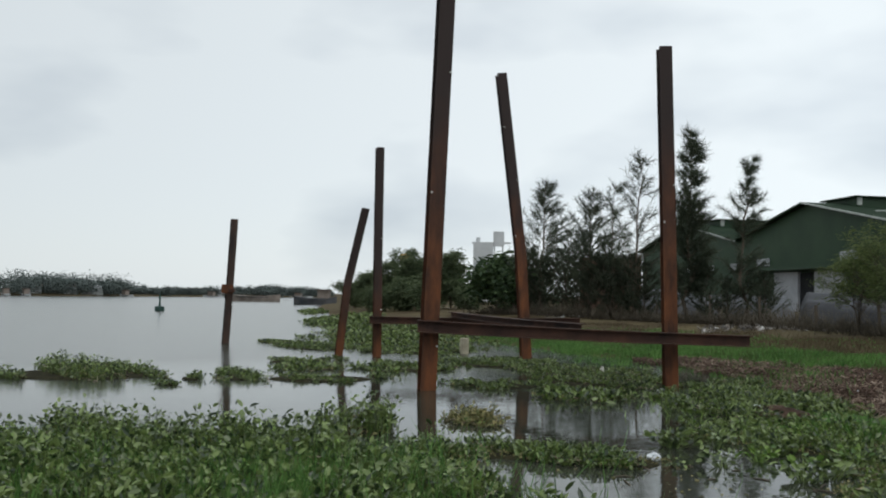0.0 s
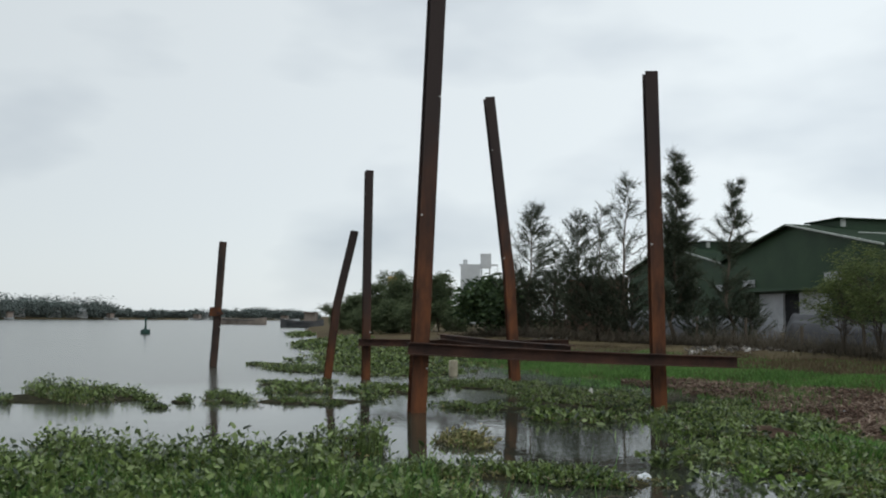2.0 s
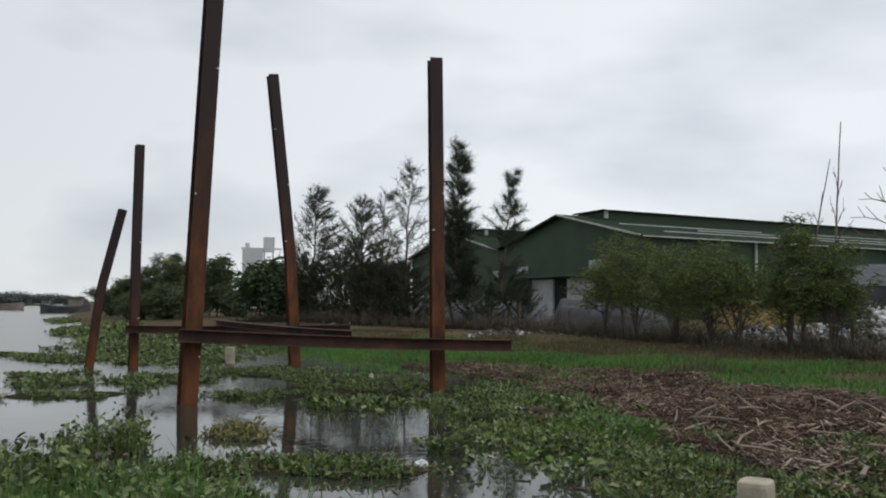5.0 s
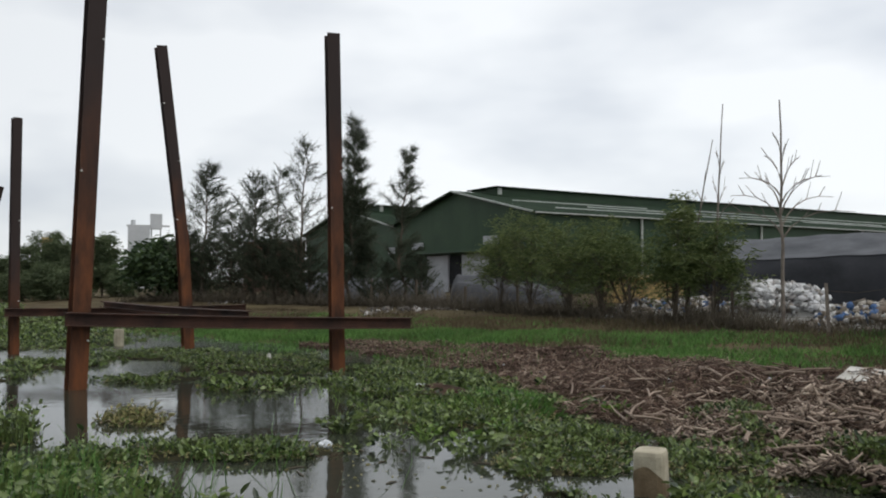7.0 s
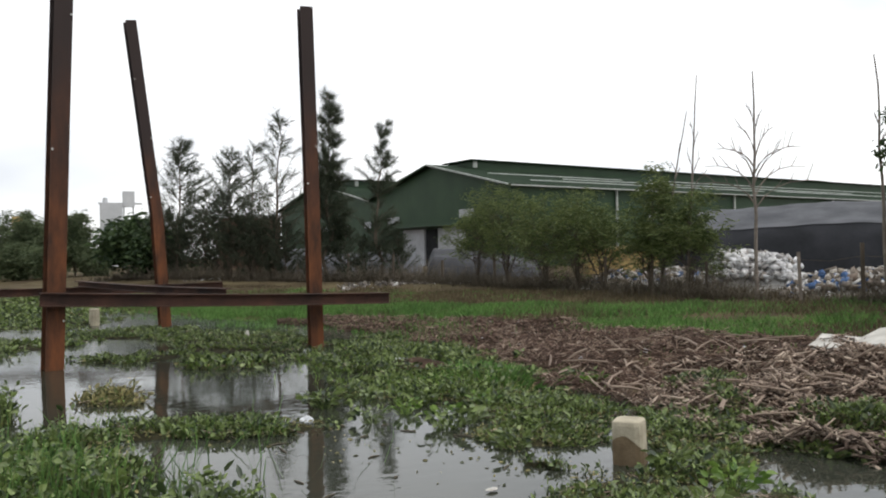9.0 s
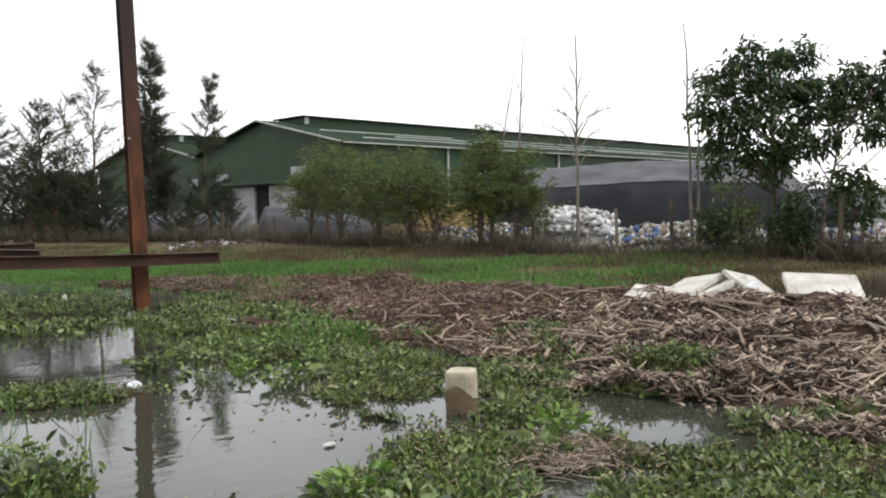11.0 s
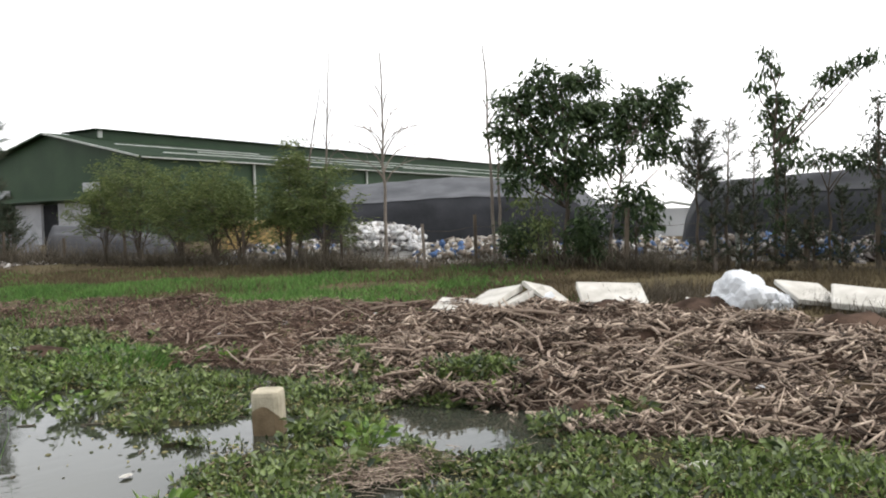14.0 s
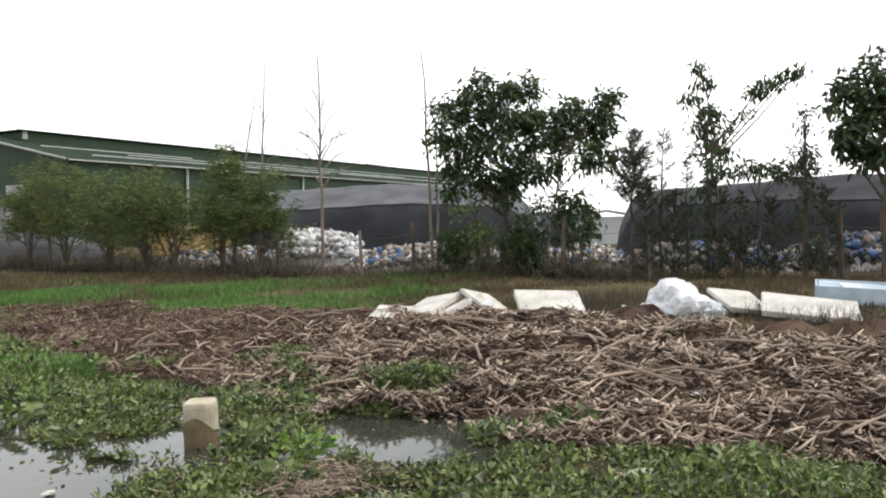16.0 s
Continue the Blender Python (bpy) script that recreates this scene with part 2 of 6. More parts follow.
M_TRASH = palette(mat("mixed_rubbish", (0, 0, 0), (1, 1, 1), 1.0, 0.6, bump=0.2, island=0.92),
                  [(0.46, 0.46, 0.44), (0.20, 0.17, 0.13), (0.34, 0.32, 0.28), (0.12, 0.10, 0.08), (0.40, 0.37, 0.32), (0.05, 0.11, 0.24), (0.26, 0.22, 0.18), (0.58, 0.58, 0.57), (0.14, 0.12, 0.10), (0.17, 0.13, 0.10)])
M_TRASHWHITE = palette(mat("white_plastic_scrap", (0, 0, 0), (1, 1, 1), 1.0, 0.5, bump=0.2, island=0.92),
                       [(0.60, 0.61, 0.62), (0.40, 0.40, 0.40), (0.64, 0.64, 0.63), (0.22, 0.21, 0.20), (0.52, 0.52, 0.52), (0.30, 0.27, 0.24)])
M_TRASHDARK = palette(mat("dark_and_blue_rubbish", (0, 0, 0), (1, 1, 1), 1.0, 0.6, bump=0.2, island=0.92),
                      [(0.07, 0.065, 0.06), (0.035, 0.075, 0.16), (0.13, 0.11, 0.09), (0.24, 0.23, 0.22), (0.06, 0.06, 0.065), (0.16, 0.135, 0.11), (0.08, 0.07, 0.065), (0.045, 0.095, 0.20), (0.10, 0.085, 0.07)])
M_TRASHGREY = palette(mat("dull_grey_rubbish", (0, 0, 0), (1, 1, 1), 1.0, 0.8, bump=0.2, island=0.92),
                      [(0.09, 0.08, 0.07), (0.16, 0.14, 0.12), (0.07, 0.065, 0.06), (0.45, 0.44, 0.42), (0.12, 0.10, 0.085), (0.20, 0.18, 0.16), (0.10, 0.09, 0.08)])
M_SILO = mat("pale_grey_plant", (0.40, 0.42, 0.43), (0.55, 0.56, 0.57), 0.2, 0.7, bump=0)
M_HULL = mat("dark_hull", (0.04, 0.045, 0.05), (0.09, 0.09, 0.095), 0.6, 0.6, bump=0.1)
M_HULL2 = mat("weathered_barge_hull", (0.14, 0.115, 0.095), (0.26, 0.22, 0.19), 0.6, 0.7, bump=0.1)
M_BUOY = mat("green_buoy_paint", (0.012, 0.04, 0.032), (0.022, 0.06, 0.048), 3, 0.5, bump=0.1)
# foliage paled and blued: the haze of distance is part of this colour
M_FARTREE = mat("hazed_far_shore_foliage", (0.085, 0.108, 0.102), (0.135, 0.16, 0.15), 0.15, 0.9, bump=0, island=0.6)


# ---- mesh helpers ----
class Geo:
    def __init__(self):
        self.v, self.f, self.n = [], [], 0

    def add(self, v, f):
        v = np.asarray(v, float)
        self.f.extend([[int(i) + self.n for i in q] for q in f])
        self.v.append(v)
        self.n += len(v)
        return self

    def box(self, m, sx, sy, sz):
        c = [m @ Vector((x * sx / 2, y * sy / 2, z * sz / 2)) for x in (-1, 1) for y in (-1, 1) for z in (-1, 1)]
        return self.add([tuple(p) for p in c], [(0, 1, 3, 2), (4, 6, 7, 5), (0, 4, 5, 1), (2, 3, 7, 6), (0, 2, 6, 4), (1, 5, 7, 3)])

    def tube(self, pts, radii, n=6, cap=True):
        pts = [Vector(p) for p in pts]
        vs, fs = [], []
        for i, p in enumerate(pts):
            d = (pts[min(i + 1, len(pts) - 1)] - pts[max(i - 1, 0)]).normalized()
            a = d.orthogonal().normalized() if abs(d.z) < 0.95 else d.cross(Vector((0, 1, 0.01))).normalized()
            b = d.cross(a)
            for k in range(n):
                w = 2 * math.pi * k / n
                vs.append(tuple(p + (a * math.cos(w) + b * math.sin(w)) * radii[i]))
        for i in range(len(pts) - 1):
            for k in range(n):
                fs.append((i * n + k, i * n + (k + 1) % n, (i + 1) * n + (k + 1) % n, (i + 1) * n + k))
        if cap:
            fs += [tuple(range(n))[::-1], tuple(range((len(pts) - 1) * n, len(pts) * n))]
        return self.add(vs, fs)

    def extrude(self, profile, path, close=True):
        """A closed profile (x, y) carried along a list of matrices."""
        k = len(profile)
        vs = [tuple(m @ Vector((x, y, 0))) for m in path for x, y in profile]
        fs = [(i * k + j, i * k + (j + 1) % k, (i + 1) * k + (j + 1) % k, (i + 1) * k + j) for i in range(len(path) - 1) for j in range(k)]
        if close:
            fs += [tuple(range(k))[::-1], tuple(range((len(path) - 1) * k, len(path) * k))]
        return self.add(vs, fs)

    def mesh(self, name, smooth=False):
        me = bpy.data.meshes.new(name)
        me.from_pydata(np.concatenate(self.v).tolist(), [], self.f)
        if smooth:
            me.polygons.foreach_set("use_smooth", [True] * len(me.polygons))
        me.update()
        return me


def part(name, geo, material, parent=None, label="", smooth=False):
    me = geo.mesh(name, smooth) if isinstance(geo, Geo) else geo
    if not me.materials:
        me.materials.append(material)
    ob = new(name, me)
    if parent:
        ob.parent = parent
    if label:
        tagged(ob, label)
    return ob


def thing(name, x=0.0, y=0.0, z=0.0, label="", category="", group="", kind=""):
    ob = new(name)
    ob.location = (x, y, z)
    return tagged(ob, label, category, group, kind)


def polar(az, d):
    return d * math.sin(radians(az)), d * math.cos(radians(az))


def sm(x):
    x = np.clip(x, 0, 1)
    return x * x * (3 - 2 * x)


# ---- plan of the shore ----
SHORE = np.array([(9.5, -60), (8.6, -8), (8.0, 1.8), (7.2, 3.6), (7.1, 6), (7.0, 9), (7.2, 13), (7.9, 18), (7.3, 23), (5.2, 28.7), (3.2, 33), (0.5, 38.3), (-3.7, 46), (-9.4, 74), (-15.6, 106), (-28, 200), (-62, 440)], float)
NEAR_LAND = np.concatenate([SHORE, [(-62, 6000), (6000, 6000), (6000, -6000), (9.5, -6000)]])
FAR_LAND = np.array([(-1800, -4100), (-120, 231), (-56, 396), (-61, 430), (-61, 6000), (-6000, 6000), (-6000, -4100)], float)


def inside(px, py, poly):
    r = np.zeros(px.shape, bool)
    for (x0, y0), (x1, y1) in zip(poly, np.roll(poly, -1, 0)):
        c = ((y0 > py) != (y1 > py))
        xx = (x1 - x0) * (py - y0) / ((y1 - y0) if y1 != y0 else 1e-9) + x0
        r ^= c & (px < xx)
    return r


def edge_distance(px, py, line):
    d = np.full(px.shape, 1e9)
    for (x0, y0), (x1, y1) in zip(line[:-1], line[1:]):
        ux, uy = x1 - x0, y1 - y0
        k = np.clip(((px - x0) * ux + (py - y0) * uy) / (ux * ux + uy * uy), 0, 1)
        d = np.minimum(d, np.hypot(px - x0 - k * ux, py - y0 - k * uy))
    return d


def wave(x, y, f, s=0.0):
    return np.sin(f * x + 1.3 * s) * np.cos(0.83 * f * y + s) * 0.5 + np.sin(0.57 * f * (x + y) + 2.1 * s) * 0.5


def ground_z(px, py):
    px, py = np.asarray(px, float), np.asarray(py, float)
    d = edge_distance(px, py, SHORE)
    d = np.where(inside(px, py, NEAR_LAND), d, -d) + 0.35 * wave(px, py, 1.7) + 0.15 * wave(px, py, 4.1, 2)
    far = edge_distance(px, py, FAR_LAND[:5])
    d = np.maximum(d, np.where(inside(px, py, FAR_LAND), far, -far))
    land = 0.14 * sm(d / 0.5) + 0.30 * sm((d - 0.2) / 3.0) + 0.36 * sm((d - 3) / 8.0) + 0.05 * wave(px, py, 1.1, 1) * sm(d / 2) + 0.03 * wave(px, py, 3.3, 3) * sm(d / 1)
    return np.where(d > 0, land - 0.02, -0.02 - 0.7 * sm(-d / 4))


def gz(x, y):
    return float(ground_z(np.array([x]), np.array([y]))[0])


def sheet(name, zf, rings, spokes, centre, material):
    ang = np.linspace(0, 2 * np.pi, spokes, endpoint=False)
    R, A = np.meshgrid(rings, ang, indexing="ij")
    X, Y = centre[0] + R * np.sin(A), centre[1] + R * np.cos(A)
    Z = zf(X.ravel(), Y.ravel())
    v = np.stack([X.ravel(), Y.ravel(), Z], 1)
    i, j = np.meshgrid(np.arange(len(rings) - 1), np.arange(spokes), indexing="ij")
    j2 = (j + 1) % spokes
    f = np.stack([i * spokes + j, i * spokes + j2, (i + 1) * spokes + j2, (i + 1) * spokes + j], -1).reshape(-1, 4)
    me = bpy.data.meshes.new(name)
    me.from_pydata(v.tolist(), [], f.tolist())
    me.polygons.foreach_set("use_smooth", [True] * len(me.polygons))
    me.materials.append(material)
    return new(name, me)


ground = tagged(sheet("ground", ground_z, np.concatenate([np.linspace(0.05, 45, 150), np.geomspace(46, 4500, 60)]), 360, (6, 10), M_GROUND), "dark muddy river bank and river bed", "ground", kind="structure")
water = tagged(sheet("water", lambda x, y: 0 * x, np.concatenate([[0.001], np.geomspace(0.5, 4600, 24)]), 64, (0, 0), M_WATER), "calm murky grey-green river water", "water", kind="structure")


# ---- foliage kit ----
def blades(pos, direc, length, width, rng, rim=4, cup=0.12):
    """Leaves: each a folded blade that starts at pos and points along direc; returns vertices and faces."""
    n = len(pos)
    d = direc / np.linalg.norm(direc, axis=1)[:, None]
    r = rng.normal(size=(n, 3))
    s = np.cross(d, r)
    s /= np.linalg.norm(s, axis=1)[:, None] + 1e-9
    u = np.cross(s, d)
    flip = np.where(u[:, 2] < 0, -1.0, 1.0)[:, None]
    s, u = s * flip, u * flip
    L, W = np.broadcast_to(length, n)[:, None], np.broadcast_to(width, n)[:, None]
    if rim == 4:
        k = [pos, pos + d * L * 0.5 + s * W * 0.5 + u * L * cup, pos + d * L * 0.55, pos + d * L * 0.5 - s * W * 0.5 + u * L * cup, pos + d * L]
        f = [(0, 2, 1), (0, 3, 2), (1, 2, 4), (2, 3, 4)]
    elif rim == 3:
        k = [pos - s * W * 0.5, pos + s * W * 0.5, pos + d * L * 0.55 + u * L * cup + s * W * 0.35, pos + d * L * 0.55 + u * L * cup - s * W * 0.35, pos + d * L]
        f = [(0, 1, 2), (0, 2, 3), (3, 2, 4)]
    else:
        k = [pos, pos + d * L * 0.2 + s * W * 0.45 + u * L * cup, pos + d * L * 0.6 + s * W * 0.5 + u * L * cup, pos + d * L, pos + d * L * 0.6 - s * W * 0.5 + u * L * cup, pos + d * L * 0.2 - s * W * 0.45 + u * L * cup, pos + d * L * 0.5]
        f = [(0, 6, 1), (1, 6, 2), (2, 6, 3), (3, 6, 4), (4, 6, 5), (5, 6, 0)]
    v = np.stack(k, 1).reshape(-1, 3)
    m = len(k)
    F = (np.array(f)[None] + (np.arange(n) * m)[:, None, None]).reshape(-1, 3)
    return v, F


def raw_mesh(name, pieces, material, smooth=False):
    """One mesh from a list of (vertices, triangles)."""
    vs, fs, n = [], [], 0
    for v, f in pieces:
        vs.append(v)
        fs.append(f + n)
        n += len(v)
    v, f = np.concatenate(vs), np.concatenate(fs)
    me = bpy.data.meshes.new(name)
    me.vertices.add(len(v))
    me.vertices.foreach_set("co", v.astype(np.float32).ravel())
    me.loops.add(len(f) * 3)
    me.loops.foreach_set("vertex_index", f.astype(np.int32).ravel())
    me.polygons.add(len(f))
    me.polygons.foreach_set("loop_start", np.arange(0, len(f) * 3, 3, dtype=np.int32))
    me.polygons.foreach_set("loop_total", np.full(len(f), 3, np.int32))
    me.update(calc_edges=True)
    if smooth:
        me.polygons.foreach_set("use_smooth", [True] * len(me.polygons))
    me.materials.append(material)
    return me


def unit_dirs(rng, n, up=0.3, spread=1.0):
    a = rng.uniform(0, 2 * np.pi, n)
    return np.stack([np.cos(a) * spread, np.sin(a) * spread, rng.normal(up, 0.35, n)], 1)


# ---- steel piles and beams ----
def h_profile(w, d, t=0.022):
    a, b = w / 2, d / 2
    return [(-a, -b), (a, -b), (a, -b + t), (t / 2, -b + t), (t / 2, b - t), (a, b - t), (a, b), (-a, b), (-a, b - t), (-t / 2, b - t), (-t / 2, -b + t), (-a, -b + t)]


def steel_pile(points, turn, label, hole_spots=(), w=0.30, d=0.30, steel=None):
    """An H-section pile through the points from its foot up, with its flange turned by some degrees."""
    x, y, z = points[0]
    ob = thing("steel_pile", x, y, 0, label, "steel pile", "rusty steel piles")
    path, pts = [], [Vector(p) - Vector((x, y, 0)) for p in points]
    fine = []
    for a, b in zip(pts[:-1], pts[1:]):
        fine += [a.lerp(b, k / 5) for k in range(5)]
    fine.append(pts[-1])
    for i, p in enumerate(fine):
        up = (fine[min(i + 1, len(fine) - 1)] - fine[max(i - 1, 0)]).normalized()
        q = Vector((0, 0, 1)).rotation_difference(up)
        path.append(Matrix.Translation(p) @ q.to_matrix().to_4x4() @ Matrix.Rotation(radians(turn), 4, "Z"))
    shaft = part("shaft", Geo().extrude(h_profile(w, d), path), steel or M_RUST, ob)
    # no holes are cut: small pale discs imitate sky light coming through
    for k, side in hole_spots:
        i = k * (len(path) - 1)
        m = path[int(i)].lerp(path[min(int(i) + 1, len(path) - 1)], i - int(i))
        part("hole_spot", Geo().tube([m @ Vector((side * (w / 2 - 0.03), -d / 2 + 0.002, 0)), m @ Vector((side * (w / 2 - 0.03), -d / 2 - 0.022, 0))], [0.02, 0.018], 6), M_HOLESKY, shaft, "pale disc standing for sky seen through a flange hole")
    return ob


def steel_beam(a, b, w, d, label, roll=0.0):
    a, b = Vector(a), Vector(b)
    ob = thing("steel_beam", *a, label, "steel beam", "rusty steel beams")
    q = (b - a).to_track_quat("Z", "Y").to_matrix().to_4x4()
    n = 6
    path = [Matrix.Translation((b - a) * (i / n) + Vector((0, 0, -0.03 * math.sin(math.pi * i / n)))) @ q @ Matrix.Rotation(radians(roll), 4, "Z") for i in range(n + 1)]
    part("web_and_flanges", Geo().extrude(h_profile(w, d, 0.02), path), M_BEAM, ob)
    return ob


steel_pile([(-0.30, 17.53, -0.8), (-0.27, 17.53, 0), (-0.12, 17.51, 4.6), (0.06, 17.5, 9.7)], 15, "tall rusty steel pile standing in shallow water", ((0.40, 1), (0.63, -1), (0.80, 1)), 0.33, 0.33)
steel_pile([(-2.02, 26.65, -0.8), (-2.05, 26.63, 3.0), (-2.05, 26.62, 6.62)], 18, "upright rusty steel pile in water hyacinth", ((0.3, 1), (0.6, 1)), 0.24, 0.24, M_RUST_LOW)
steel_pile([(-3.35, 26.9, -0.8), (-3.02, 26.92, 2.3), (-2.5, 26.98, 4.71)], 20, "short bent rusty steel pile leaning in water", (), 0.22, 0.22, M_RUST_LOW)
steel_pile([(-8.32, 32.4, -0.8), (-8.2, 32.41, 1.5), (-8.07, 32.44, 4.77)], 28, "lone dark rusty steel pile in the open river", ((0.5, 1),), 0.24, 0.24, M_PILE_DARK)
steel_pile([(2.7, 26.55, -0.8), (2.45, 26.58, 3.3), (1.77, 26.64, 9.06)], 10, "tall bent rusty steel pile leaning over", ((0.85, -1), (0.7, 1), (0.55, -1)), 0.31, 0.31)
steel_pile([(5.10, 18.7, -0.6), (5.04, 18.72, 3.5), (4.96, 18.78, 7.64)], 0, "upright rusty steel pile at the water's edge", ((0.62, 1), (0.52, -1)), 0.29, 0.29)
steel_beam((-0.46, 17.16, 1.33), (6.81, 18.6, 1.06), 0.22, 0.25, "long rusty horizontal beam fixed across two piles", 0)
steel_beam((-2.25, 26.36, 1.17), (4.3, 26.25, 1.22), 0.2, 0.22, "rusty horizontal beam across the rear piles", 0)
steel_beam((0.3, 26.2, 1.38), (3.05, 18.25, 1.32), 0.24, 0.16, "loose rusty cross beam laid over other beams", 0)
collar = thing("pile_collar", -8.22, 32.4, 0, "rusty plate collar clamped on a river pile", "pile collar")
part("plate", Geo().box(pose(0.0, -0.18, 2.08, 0, 1, 12), 0.42, 0.03, 0.34), M_RUST, collar)
part("stub_beam", Geo().box(pose(0.18, -0.16, 2.02, 0, 0, 0), 0.22, 0.16, 0.12), M_BEAM, collar)

# ---- concrete pieces ----
stub = thing("concrete_pile_head", 4.94, 6.88, 0, "round weathered concrete pile head standing in water hyacinth", "concrete stub")
def rounded_square(r, z):
    out = []
    for k in range(24):
        a = 2 * math.pi * k / 24
        q = r / (abs(math.cos(a)) ** 5 + abs(math.sin(a)) ** 5) ** 0.2
        out.append((q * math.cos(a), q * math.sin(a), z))
    return out


def ring_stack(rings, top=True):
    g, n = Geo(), len(rings[0])
    f = [(i * n + k, i * n + (k + 1) % n, (i + 1) * n + (k + 1) % n, (i + 1) * n + k) for i in range(len(rings) - 1) for k in range(n)]
    if top:
        f.append(tuple(range((len(rings) - 1) * n, len(rings) * n)))
    return g.add([p for r in rings for p in r], f)


stub.rotation_euler = (radians(1.5), radians(-1), radians(-50))
part("shaft", ring_stack([rounded_square(0.150, -0.5), rounded_square(0.147, 0.38), rounded_square(0.140, 0.415), rounded_square(0.125, 0.425)]), M_CONC, stub)
lo, hi = rounded_square(0.153, -0.2), rounded_square(0.1515, 0)
hi = [(x, y, 0.15 + 0.12 * math.sin(math.atan2(y, x) + 3.49) + 0.025 * math.sin(3 * math.atan2(y, x))) for x, y, z in hi]
part("wet_stain", ring_stack([lo, hi], False), M_WETCONC, stub, "dark wet tide stain")
post = thing("concrete_post", 0.77, 28.7, 0, "short pale concrete post in water hyacinth", "concrete post")
part("shaft", Geo().tube([(0, 0, -0.5), (0, 0, 0.5), (0, 0, 0.53)], [0.16, 0.15, 0.12], 10), M_CONC, post)


# ---- water hyacinth ----
def prisms(p0, p1, rad, rng, bend=0.03, flat=0.4):
    n = len(p0)
    d = p1 - p0
    L = np.linalg.norm(d, axis=1)[:, None]
    u = d / L
    s = np.cross(u, rng.normal(size=(n, 3)))
    s /= np.linalg.norm(s, axis=1)[:, None]
    t = np.cross(u, s)
    mid = (p0 + p1) / 2 + s * L * rng.normal(0, bend, (n, 1))
    r = np.broadcast_to(rad, n)[:, None]
    k = []
    for c, f in ((p0, 1.0), (mid, 0.95), (p1, 0.55)):
        for w in (0, 2.1, 4.2):
            k.append(c + (s * math.cos(w) + t * flat * math.sin(w)) * r * f)
    v = np.stack(k, 1).reshape(-1, 3)
    f = []
    for i in (0, 3):
        for j in range(3):
            a, b = i + j, i + (j + 1) % 3
            f += [(a, b, b + 3), (a, b + 3, a + 3)]
    f += [(2, 1, 0), (6, 7, 8)]
    F = (np.array(f)[None] + (np.arange(n) * 9)[:, None, None]).reshape(-1, 3)
    return v, F



HOLES = [(5.92, 5.12, 0.46, 0.85), (4.1, 4.5, 0.2, 0.5), (2.55, 8.2, 1.25, 1.35), (3.7, 6.75, 0.55, 0.5), (4.76, 6.63, 0.24, 0.26)]


def ellipse_value(px, py, x, y, rt, rr):
    a = math.atan2(x, y)
    dx, dy = px - x, py - y
    t, r = dx * math.cos(a) - dy * math.sin(a), dx * math.sin(a) + dy * math.cos(a)
    return np.sqrt((t / rt) ** 2 + (r / rr) ** 2)


MATS = [0]


